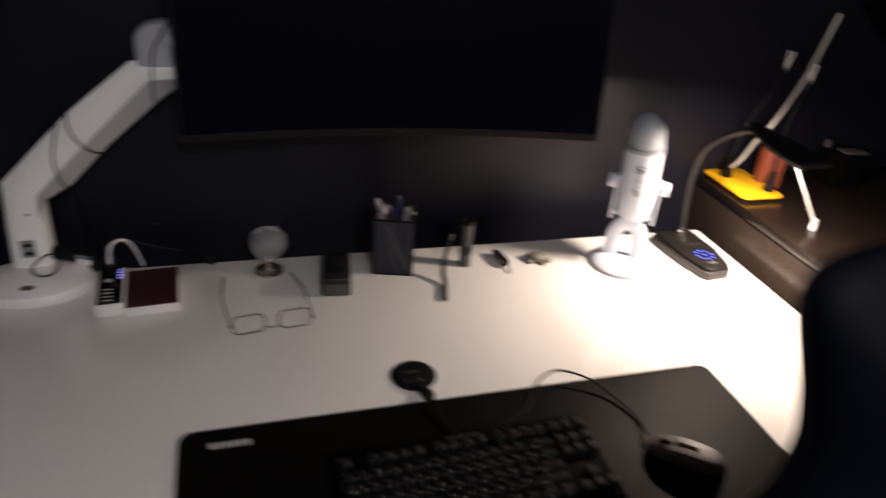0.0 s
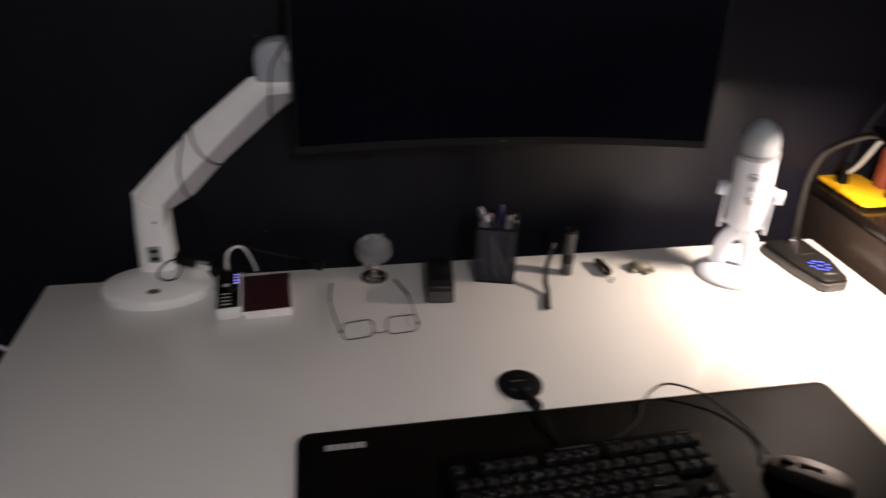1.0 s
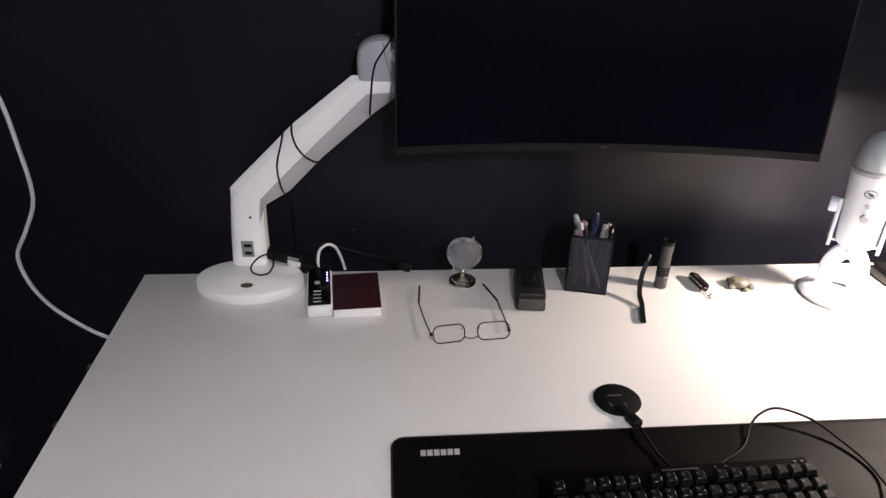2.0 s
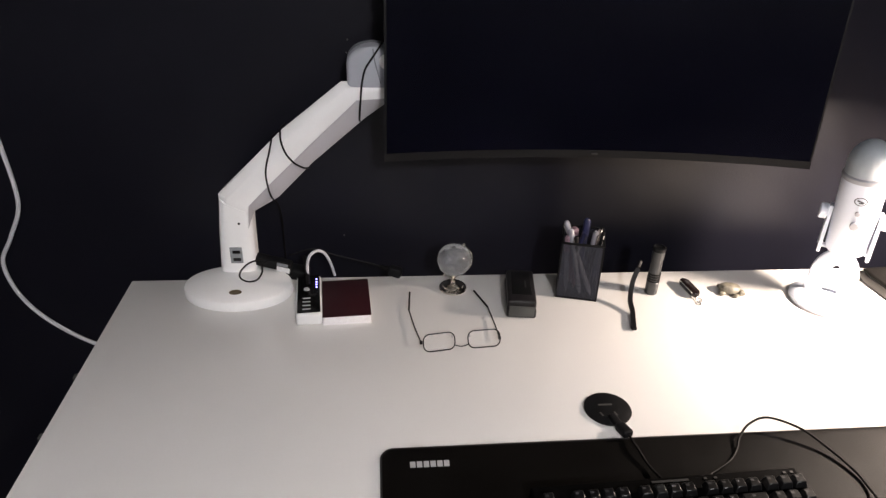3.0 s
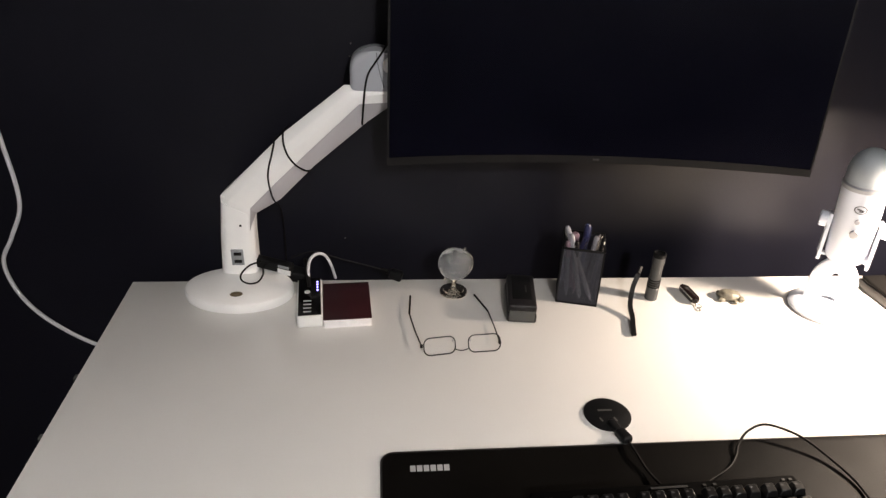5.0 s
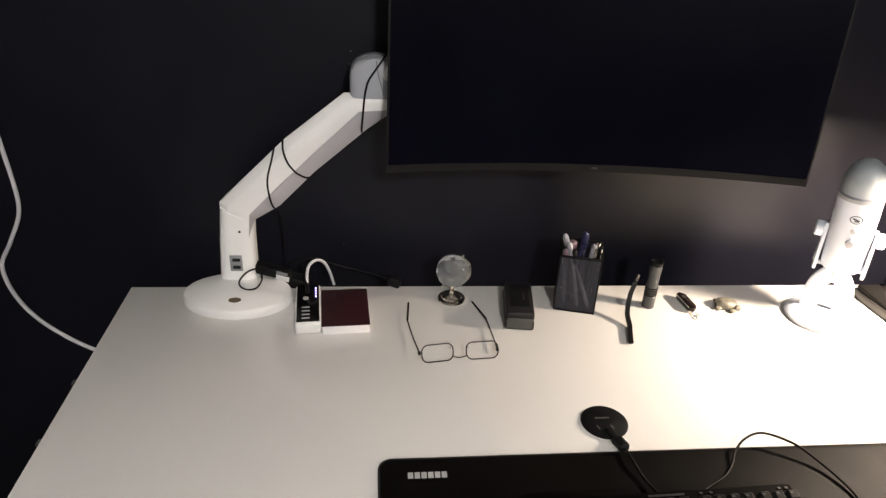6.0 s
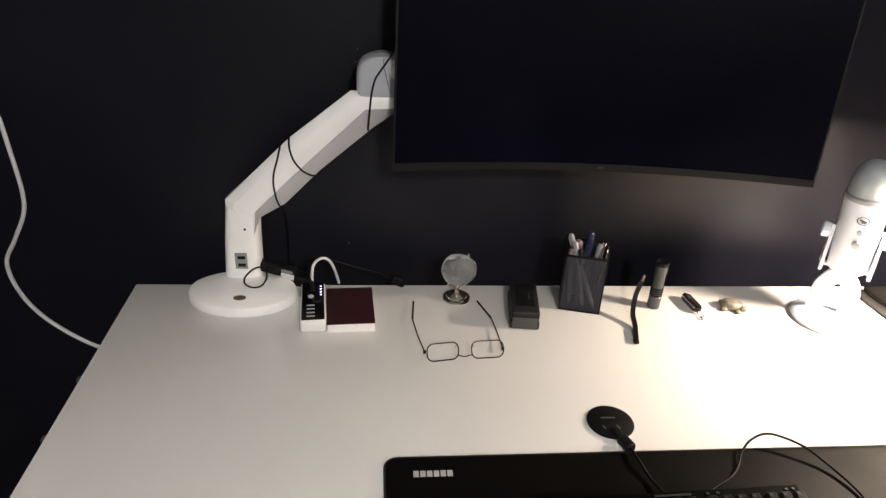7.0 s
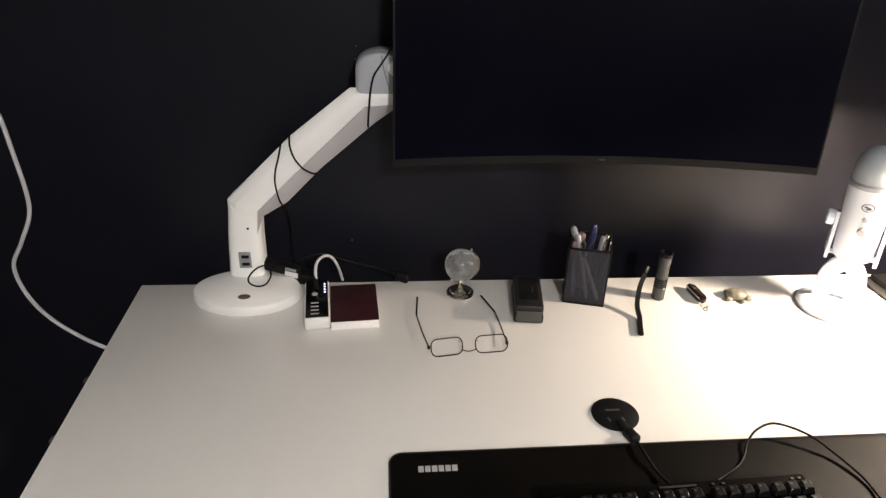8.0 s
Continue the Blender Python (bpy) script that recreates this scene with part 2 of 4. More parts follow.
def prism(outline, z0, z1, bevel=0.0, seg=2, bm=None, m=None):
    """An outline in x and y, raised from z0 to z1."""
    out = bmesh.new()
    low = [out.verts.new((x, y, z0)) for x, y in outline]
    top = [out.verts.new((x, y, z1)) for x, y in outline]
    n = len(outline)
    out.faces.new(low[::-1]), out.faces.new(top)
    for k in range(n):
        out.faces.new((low[k], low[(k + 1) % n], top[(k + 1) % n], top[k]))
    if bevel:
        edges = [e for e in out.edges if abs(e.verts[0].co.z - e.verts[1].co.z) < 1e-6]
        bmesh.ops.bevel(out, geom=edges, offset=bevel, segments=seg, affect="EDGES", profile=0.5)
    if m is not None:
        bmesh.ops.transform(out, matrix=m, verts=out.verts)
    return join(bm, out)


def round_rect(w, d, r, n=6):
    pts = []
    for cx, cy, a0 in ((w / 2 - r, d / 2 - r, 0), (-w / 2 + r, d / 2 - r, 90), (-w / 2 + r, -d / 2 + r, 180), (w / 2 - r, -d / 2 + r, 270)):
        for k in range(n + 1):
            a = radians(a0 + 90 * k / n)
            pts.append((cx + r * math.cos(a), cy + r * math.sin(a)))
    return pts


ALONG_Y = pose(0, 0, 0, 90, 0, 0)       # turns z to -y
ALONG_X = pose(0, 0, 0, 0, 90, 0)       # turns z to +x

# ---- setting ----
WALL_Y = 0.11
X0, X1, Y0, H = -1.9, 3.0, -4.6, 2.5


def setting(name, size, at, mat, label, category):
    return solid(name, box(size, at), mat, label, category, kind="structure")


setting("wall_north", (X1 - X0 + 0.3, 0.15, H), ((X0 + X1) / 2, WALL_Y + 0.075, H / 2), "wall", "very dark grey-blue painted wall behind the desk", "wall")
setting("wall_south", (X1 - X0 + 0.3, 0.15, H), ((X0 + X1) / 2, Y0 - 0.075, H / 2), "room", "plain grey painted wall opposite the desk", "wall")
setting("wall_west", (0.15, WALL_Y - Y0, H), (X0 - 0.075, (WALL_Y + Y0) / 2, H / 2), "room", "plain grey painted side wall of the room", "wall")
setting("wall_east", (0.15, WALL_Y - Y0, H), (X1 + 0.075, (WALL_Y + Y0) / 2, H / 2), "wall", "dark painted side wall beyond the cabinet", "wall")
setting("floor", (X1 - X0 + 0.3, WALL_Y - Y0 + 0.3, 0.1), ((X0 + X1) / 2, (WALL_Y + Y0) / 2, -0.05), "floor", "dark wooden floor in deep shade", "floor")
setting("ceiling", (X1 - X0 + 0.3, WALL_Y - Y0 + 0.3, 0.1), ((X0 + X1) / 2, (WALL_Y + Y0) / 2, H + 0.05), "ceiling", "plain white painted ceiling", "ceiling")

lamp = thing("pendant_lamp", pose(BULB[0], BULB[1], H), "bare round bulb hanging on a cord from the ceiling", "pendant lamp")
part("ceiling_rose", lathe([(0, 0), (0.05, 0), (0.048, -0.014), (0.02, -0.026), (0, -0.026)], 32), "white", lamp)
part("cord", tube([(0, 0, -0.02), (0, 0, -0.15), (0, 0, BULB[2] - H + 0.10)], 0.003, 4), "white_cable", lamp)
part("socket", lathe([(0, 0.105), (0.016, 0.10), (0.02, 0.07), (0.02, 0.052), (0, 0.052)], 24, m=pose(0, 0, BULB[2] - H)), "white", lamp)
part("bulb", lathe([(0, 0.053), (0.02, 0.05), (0.042, 0.03), (0.052, 0), (0.042, -0.03), (0.02, -0.048), (0, -0.052)], 32, m=pose(0, 0, BULB[2] - H)), "ceiling_diffuser", lamp, "glowing round bulb")

# ---- desk ----
DZ = 0.75
desk = thing("desk", pose(0.8, -0.4, 0), "wide white glossy lacquered desk on steel legs", "desk")
part("tabletop", box((1.6, 0.8, 0.03), (0, 0, DZ - 0.015), 0.0015, 2), "desk", desk, "glossy white tabletop")
for sx in (-1, 1):
    for sy in (-1, 1):
        part("leg", box((0.05, 0.05, DZ - 0.03), (sx * 0.74, sy * 0.34, (DZ - 0.03) / 2), 0.004), "steel", desk)
    part("crossbar", box((0.04, 0.63, 0.04), (sx * 0.74, 0, DZ - 0.06), 0.003), "steel", desk)

for y, z in ((-0.275, 0.742), (-0.405, 0.741)):
    clip = part("edge_clip", box((0.009, 0.012, 0.008), (-0.8035, y + 0.4, z), 0.002), "dull_grey", desk, "small dull metal cable clip on the side edge")
    part("clip_screw", lathe([(0, 0), (0.002, 0), (0.0016, 0.001), (0, 0.0014)], 12, m=pose(-0.805, y + 0.4, z + 0.004)), "dull_grey", clip)

# ---- curved monitor ----
def monitor():
    left, right, y_end, radius, height = 0.487, 1.232, -0.085, 1.5, 0.43
    z0 = 1.02
    half = (right - left) / 2
    ob = thing("monitor", pose((left + right) / 2, y_end, z0, -4.5, 0.35, -2.4), "large curved black monitor, switched off, on a white arm", "monitor")
    sag = radius - math.sqrt(radius * radius - half * half)

    def curve(x, back):
        return math.sqrt((radius + back) ** 2 - x * x) - (radius - sag)

    def panel(x0, x1, lo, hi, front, back, n=28):
        bm = bmesh.new()
        cols = []
        for k in range(n + 1):
            x = x0 + (x1 - x0) * k / n
            yf, yb = curve(x, front), curve(x, back)
            cols.append([bm.verts.new(v) for v in ((x, yf, lo), (x, yf, hi), (x, yb, hi), (x, yb, lo))])
        for a, b in zip(cols, cols[1:]):
            for k in range(4):
                bm.faces.new((a[k], b[k], b[(k + 1) % 4], a[(k + 1) % 4]))
        bm.faces.new(cols[0]), bm.faces.new(cols[-1][::-1])
        return bm
    part("housing", panel(-half, half, 0.0, height, 0.0, 0.022), "bezel", ob, "dark grey plastic housing")
    part("screen", panel(-half + 0.004, half - 0.004, 0.014, height - 0.008, -0.0016, 0.003), "screen", ob, "black glossy switched-off screen")
    part("rear_bulge", box((0.42, 0.04, 0.26), (0, sag + 0.028, height / 2), 0.012), "bezel", ob)
    part("power_light", box((0.011, 0.0024, 0.003), (0.0, sag - 0.0015, 0.007), 0.0005), "faint_print", ob)
    return ob


monitor()


# ---- monitor arm ----
def monitor_arm():
    ob = thing("white_monitor_arm", pose(0.211, -0.045, DZ), "heavy white arm with an oval foot that carries the monitor", "monitor arm")
    h = 0.020
    foot = lathe([(0, 0), (0.0985, 0), (0.0995, 0.002), (0.0995, h - 0.006), (0.0975, h - 0.002), (0.092, h), (0, h)], 72)
    bmesh.ops.transform(foot, matrix=pose(0, 0, 0, 0, 0, -3) @ Matrix.Diagonal((1.01, 0.69, 1, 1)), verts=foot.verts)
    part("foot", foot, "arm_white", ob, "flat oval white foot")
    cap = lathe([(0, h - 0.001), (0.0115, h - 0.001), (0.0115, h + 0.0006), (0.0095, h + 0.0010), (0.006, h + 0.0002), (0, h + 0.0002)], 24)
    bmesh.ops.transform(cap, matrix=pose(0.0, -0.034, 0) @ Matrix.Diagonal((1, 0.7, 1, 1)), verts=cap.verts)
    part("screw_cap", cap, "brown_stain", ob, "worn brass screw in the foot")
    # white column
    cy = 0.065
    section = []
    for k in range(32):
        a = math.tau * (k + 0.5) / 32
        c, s = math.cos(a), math.sin(a)
        section.append((math.copysign(abs(c) ** 0.55, c), 0.028 * math.copysign(abs(s) ** 0.55, s)))
    bm = bmesh.new()
    rings = []
    for xl, zl, xr, zr in ((-0.042, h - 0.002, 0.028, h - 0.002), (-0.036, 0.10, 0.029, 0.10), (-0.0280, 0.172, 0.0305, 0.143)):
        rings.append([bm.verts.new((xl + (xr - xl) * (x + 1) / 2, cy + y, zl + (zr - zl) * (x + 1) / 2)) for x, y in section])
    for p, q in zip(rings, rings[1:]):
        for k in range(32):
            bm.faces.new((p[k], p[(k + 1) % 32], q[(k + 1) % 32], q[k]))
    bm.faces.new(rings[0]), bm.faces.new(rings[-1])
    part("column", bm, "arm_white", ob, "white upright column")
    # slanting beam: a white shell over a lower facet greyed to carry its shade
    top = [(-0.030, 0.130), (-0.0272, 0.182), (0.036, 0.245), (0.097, 0.305), (0.204, 0.391), (0.262, 0.391)]
    ridge = [(-0.002, 0.122), (0.006, 0.171), (0.059, 0.222), (0.120, 0.281), (0.223, 0.372), (0.282, 0.379)]
    edge = [(0.022, 0.112), (0.027, 0.160), (0.074, 0.208), (0.134, 0.267), (0.230, 0.359), (0.284, 0.363)]
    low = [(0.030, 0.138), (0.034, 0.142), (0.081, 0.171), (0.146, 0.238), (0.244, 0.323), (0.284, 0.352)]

    def loft(sections, soft):
        bm = bmesh.new()
        rings = [[bm.verts.new(v) for v in sec] for sec in sections]
        n = len(rings[0])
        for p, q in zip(rings, rings[1:]):
            for k in range(n):
                bm.faces.new((p[k], p[(k + 1) % n], q[(k + 1) % n], q[k]))
        bm.faces.new(rings[0]), bm.faces.new(rings[-1])
        bmesh.ops.bevel(bm, geom=bm.edges[:], offset=soft, segments=2, affect="EDGES", profile=0.5)
        return bm
    part("beam", loft([((t[0] + (0.010 if t[0] > 0 else 0.002), cy + 0.026, t[1] - (0.016 if t[0] > 0 else 0.006)), (t[0], cy - (0.012 if t is top[0] else 0.017), t[1] - 0.001), (0.5 * (t[0] + r[0]), cy - (0.0220 if r is ridge[0] else 0.0275), 0.5 * (t[1] + r[1])), (r[0], cy - (0.0220 if r is ridge[0] else 0.0284 if r is ridge[1] else 0.0295), r[1]),
                        (e[0], cy - (0.0220 if e is edge[0] else 0.0275), e[1]), (e[0], cy + 0.026, e[1])) for t, r, e in zip(top, ridge, edge)], 0.0016), "arm_white", ob, "white slanting beam")
    part("underside", loft([((e[0], cy - 0.0272, e[1]), (w[0], cy - 0.010, w[1]), (w[0], cy + 0.022, w[1]), (e[0], cy + 0.024, e[1])) for e, w in zip(edge, low)], 0.0008), "arm_shaded", ob, "lower facet of the white beam, its shade put into a pale grey")
    panel = part("usb_panel", box((0.023, 0.003, 0.034), (-0.006, cy - 0.0285, 0.058), 0.001), "panel_grey", ob, "grey panel with two usb sockets")
    for z in (0.066, 0.050):
        part("usb_socket", box((0.014, 0.003, 0.006), (-0.005, cy - 0.0302, z), 0.0004), "gloss_black", panel)
    part("set_screw", lathe([(0, 0), (0.0024, 0), (0.0024, 0.001), (0, 0.001)], 12, m=pose(0.006, cy - 0.0275, 0.125) @ ALONG_Y), "black", ob)
    hx, hy = 0.258, cy + 0.000

    def arch(grow, rise, front, back):
        """A rounded arch of a head, standing on z = 0.383."""
        bm = bmesh.new()
        rings = []
        for k in range(19):
            if k < 6:
                z, w = 0.383 + 0.0070 * k, 0.0435 + grow
            else:
                a = math.pi / 2 * (k - 5) / 13.5
                z, w = 0.418 + (0.033 + rise) * math.sin(a), (0.0435 + grow) * math.cos(a) ** 0.8
            ring = []
            for j in range(28):
                b = math.tau * (j + 0.5) / 28
                c, s = math.cos(b), math.sin(b)
                ring.append(bm.verts.new((hx + w * math.copysign(abs(c) ** 0.6, c), hy + (front + back) / 2 + (back - front) / 2 * math.copysign(abs(s) ** 0.6, s), z)))
            rings.append(ring)
        for p, q in zip(rings, rings[1:]):
            for j in range(28):
                bm.faces.new((p[j], p[(j + 1) % 28], q[(j + 1) % 28], q[j]))
        bm.faces.new(rings[0]), bm.faces.new(rings[-1])
        return bm
    part("swivel_head", arch(0.0, 0.0, -0.030, 0.004), "arm_grey", ob, "grey rounded swivel head")
    part("head_cover", arch(0.0004, 0.000, 0.0045, 0.022), "arm_dark", ob, "darker grey rear cover of the swivel head")
    part("seam_line", tube([(hx + 0.002, hy - 0.0300, 0.448), (hx + 0.004, hy - 0.0305, 0.43), (hx + 0.014, hy - 0.0305, 0.39)], 0.0009, 5, 6), "arm_dark", ob)
    part("cable_clip", lathe([(0, 0), (0.012, 0), (0.012, 0.008), (0.009, 0.010), (0, 0.011)], 20, m=pose(hx + 0.024, hy - 0.0295, 0.428) @ ALONG_Y), "white", ob, "white cable clip")
    part("mounting_bar", box((0.34, 0.020, 0.05), (hx + 0.19, hy + 0.012, 0.40), 0.004), "arm_grey", ob)
    return ob


monitor_arm()


# ---- microphone ----
def microphone():
    ob = thing("microphone", pose(1.334, -0.118, DZ, 0, 0, -33), "white studio microphone on a round desk stand", "microphone")
    part("stand_base", lathe([(0, 0), (0.064, 0), (0.066, 0.003), (0.066, 0.007), (0.062, 0.011), (0.050, 0.017), (0.032, 0.022), (0, 0.024)], 56), "mic", ob)
    part("rubber_ring", lathe([(0.0655, 0.0005), (0.0672, 0.0008), (0.0672, 0.003), (0.0655, 0.0032)], 56), "band", ob)
    # loop of the stand
    pts = [(-0.027, 0, 0.016), (-0.0275, 0, 0.045), (-0.0235, 0, 0.074), (-0.012, 0, 0.092), (0, 0, 0.096), (0.012, 0, 0.092), (0.0235, 0, 0.074), (0.0275, 0, 0.045), (0.027, 0, 0.016)]
    part("stand_loop", sweep(pts, [(-0.015, -0.0045), (-0.012, -0.0062), (0.012, -0.0062), (0.015, -0.0045), (0.015, 0.0045), (0.012, 0.0062), (-0.012, 0.0062), (-0.015, 0.0045)], 6), "mic", ob)
    part("loop_pin", lathe([(0, -0.012), (0.009, -0.012), (0.009, 0.012), (0, 0.012)], 16, m=pose(0, 0, 0.106)), "mic", ob)
    lean = Matrix.Translation((0, 0, 0.182)) @ pose(0, 0, 0, 4, -3.6, 0) @ Matrix.Translation((0, 0, -0.182))
    body = part("body", lathe([(0, 0.112), (0.028, 0.112), (0.033, 0.115), (0.0355, 0.122), (0.0365, 0.20), (0.0372, 0.262), (0, 0.262)], 48), "mic", ob, "white enamelled body", lean)
    part("grille", lathe([(0.0, 0.266), (0.0355, 0.266), (0.0358, 0.282), (0.0345, 0.296), (0.0305, 0.309), (0.0240, 0.319), (0.0135, 0.328), (0, 0.331)], 48), "grille", ob, "silver domed wire grille", lean)
    part("band", lathe([(0.0, 0.260), (0.0380, 0.260), (0.0382, 0.267), (0.036, 0.270), (0, 0.270)], 48), "band", ob, "", lean)
    ring = bmesh.new()
    for k in range(24):
        a0, a1 = math.tau * k / 24, math.tau * (k + 1) / 24
        q = [(0.0105 * math.cos(a) * f, -0.0378 + 14.0 * (0.0105 * math.cos(a) * f) ** 2, 0.230 + 0.008 * math.sin(a) * f) for a in (a0, a1) for f in (1, 0.82)]
        v = [ring.verts.new(p) for p in (q[0], q[2], q[3], q[1])]
        ring.faces.new(v)
    part("badge_ring", ring, "logo", body)
    part("badge_mark", box((0.012, 0.001, 0.0025), (0, -0.0376, 0.230), 0.0002, turn=pose(0, 0, 0, 0, 18, 0)), "logo", body)
    part("badge_mark", box((0.007, 0.001, 0.002), (0.001, -0.0376, 0.227), 0.0002), "logo", body)
    part("mute_button", lathe([(0, 0), (0.0045, 0), (0.0042, 0.003), (0, 0.0032)], 20, m=pose(0.0, -0.0362, 0.206) @ ALONG_Y), "band", body)
    part("volume_knob", lathe([(0, 0), (0.0075, 0), (0.007, 0.007), (0, 0.0075)], 24, m=pose(0.0, -0.0355, 0.182) @ ALONG_Y), "band", body)
    for s in (-1, 1):
        arm = bmesh.new()
        outline = [(-0.009, 0.197), (0.009, 0.197), (0.013, 0.18), (0.018, 0.15), (0.024, 0.118), (0.020, 0.108), (0.008, 0.118), (-0.008, 0.118), (-0.020, 0.108), (-0.024, 0.118), (-0.018, 0.15), (-0.013, 0.18)]
        prism(outline, -0.003, 0.003, 0.001, m=pose(s * 0.0405, 0, 0) @ Matrix(((0, 0, 1, 0), (1, 0, 0, 0), (0, 1, 0, 0), (0, 0, 0, 1))), bm=arm)
        part("side_arm", arm, "mic", ob)
        part("thumb_screw", lathe([(0, 0), (0.013, 0), (0.0145, 0.002), (0.0145, 0.012), (0.013, 0.014), (0, 0.014)], 28, m=pose(s * 0.0435, 0, 0.182) @ pose(0, 0, 0, 0, s * 90, 0)), "mic", ob)
    part("yoke_bar", box((0.084, 0.012, 0.006), (0, 0.010, 0.1105), 0.002), "mic", ob)
    return ob


microphone()


# ---- desk lamp ----
def desk_lamp():
    ob = thing("desk_lamp", pose(1.505, -0.118, DZ, 0, 0, 4), "black gooseneck led desk lamp with touch buttons, switched on", "desk lamp")
    outline = [(-0.046, 0.086), (0.046, 0.086), (0.050, 0.060), (0.046, -0.020), (0.034, -0.084), (0.024, -0.094), (-0.024, -0.094), (-0.034, -0.084), (-0.046, -0.020), (-0.050, 0.060)]
    part("base_rim", prism(outline, 0, 0.018, 0.004), "lamp_grey", ob, "dark grey rim of the base")
    part("base_top", prism([(x * 0.94, y * 0.955) for x, y in outline], 0.0175, 0.026, 0.005, 3), "lamp_black", ob, "black top of the base")
    for x, y in [(0.002 + 0.017 * math.cos(math.tau * k / 8), -0.034 + 0.017 * math.sin(math.tau * k / 8)) for k in range(8)] + [(0.002, -0.034)]:
        part("touch_light", lathe([(0, 0), (0.0021, 0), (0.0019, 0.0006), (0, 0.0008)], 10, m=pose(x, y, 0.0262)), "blue_led", ob, "glowing blue dot")
    part("print", box((0.020, 0.003, 0.0006), (0.0, -0.066, 0.0262)), "dim_print", ob)
    part("slot", box((0.034, 0.0016, 0.0006), (0.010, 0.012, 0.0262)), "lamp_grey", ob)
    part("collar", lathe([(0, 0.022), (0.011, 0.022), (0.0105, 0.034), (0.0085, 0.042), (0, 0.042)], 24, m=pose(0.012, 0.062, 0)), "chrome", ob, "chrome collar")
    inv = ob.matrix_world.inverted()
    world_line = [(1.515, -0.055, 0.775), (1.508, -0.050, 0.86), (1.504, -0.052, 0.93), (1.505, -0.070, 0.985), (1.508, -0.108, 1.022), (1.513, -0.140, 1.045), (1.519, -0.165, 1.058), (1.524, -0.186, 1.061)]
    part("neck", tube([inv @ Vector(p) for p in world_line], 0.0062, 8, 12), "neck", ob, "bendable dark neck")
    bm = bmesh.new()
    rings = []
    for k in range(17):
        y = 0.090 - 0.168 * k / 16
        f = min(1.0, max(0.0, (0.090 - y) / 0.10))
        w = 0.010 + 0.031 * (f * f * (3 - 2 * f))
        if y < -0.066:
            w -= 0.010 * ((-0.066 - y) / 0.012) ** 2
        t = 0.0065 - 0.0015 * f
        rings.append([bm.verts.new(v) for v in ((-w, y, -0.004), (-w * 0.97, y, t - 0.002), (-w * 0.80, y, t), (w * 0.80, y, t), (w * 0.97, y, t - 0.002), (w, y, -0.004), (w * 0.92, y, -0.007), (-w * 0.92, y, -0.007))])
    for p, q in zip(rings, rings[1:]):
        for k in range(8):
            bm.faces.new((p[k], p[(k + 1) % 8], q[(k + 1) % 8], q[k]))
    bm.faces.new(rings[0]), bm.faces.new(rings[-1])
    head = part("head", bm, "lamp_black", ob, "flat black lamp head", inv @ pose(*HEAD, *HEAD_TILT))
    part("edge_trim", tube([(-0.0105, 0.088, 0.0), (-0.018, 0.060, 0.0), (-0.034, 0.020, 0.0), (-0.041, -0.010, 0.0), (-0.0412, -0.066, 0.0), (-0.032, -0.078, 0.0), (0.032, -0.078, 0.0), (0.0412, -0.066, 0.0)], 0.0014, 6, 6), "lamp_grey", head)
    part("led_panel", box((0.056, 0.076, 0.0006), (0, -0.020, -0.0073)), "diffuser", head, "glowing led panel")
    return ob


desk_lamp()


# ---- mouse mat, keyboard, mouse ----
mat_ = thing("mouse_mat", pose(0.8955, -0.6555, DZ, 0, 0, 0.5), "large black cloth mouse mat lying on the desk", "mouse mat")
part("cloth", prism(round_rect(0.835, 0.390, 0.018, 8), 0, 0.0035, 0.0008), "pad", mat_)
rim = [(x, y, 0.0026) for x, y in round_rect(0.835, 0.390, 0.018, 8)]
part("stitched_edge", tube(rim + [rim[0]], 0.0016, 1, 6), "pad_edge", mat_)
for k in range(6):
    part("print", box((0.0074, 0.0105, 0.0006), (-0.3745 + 0.0093 * k, 0.164, 0.0037)), "print_grey", mat_, "pale grey print")



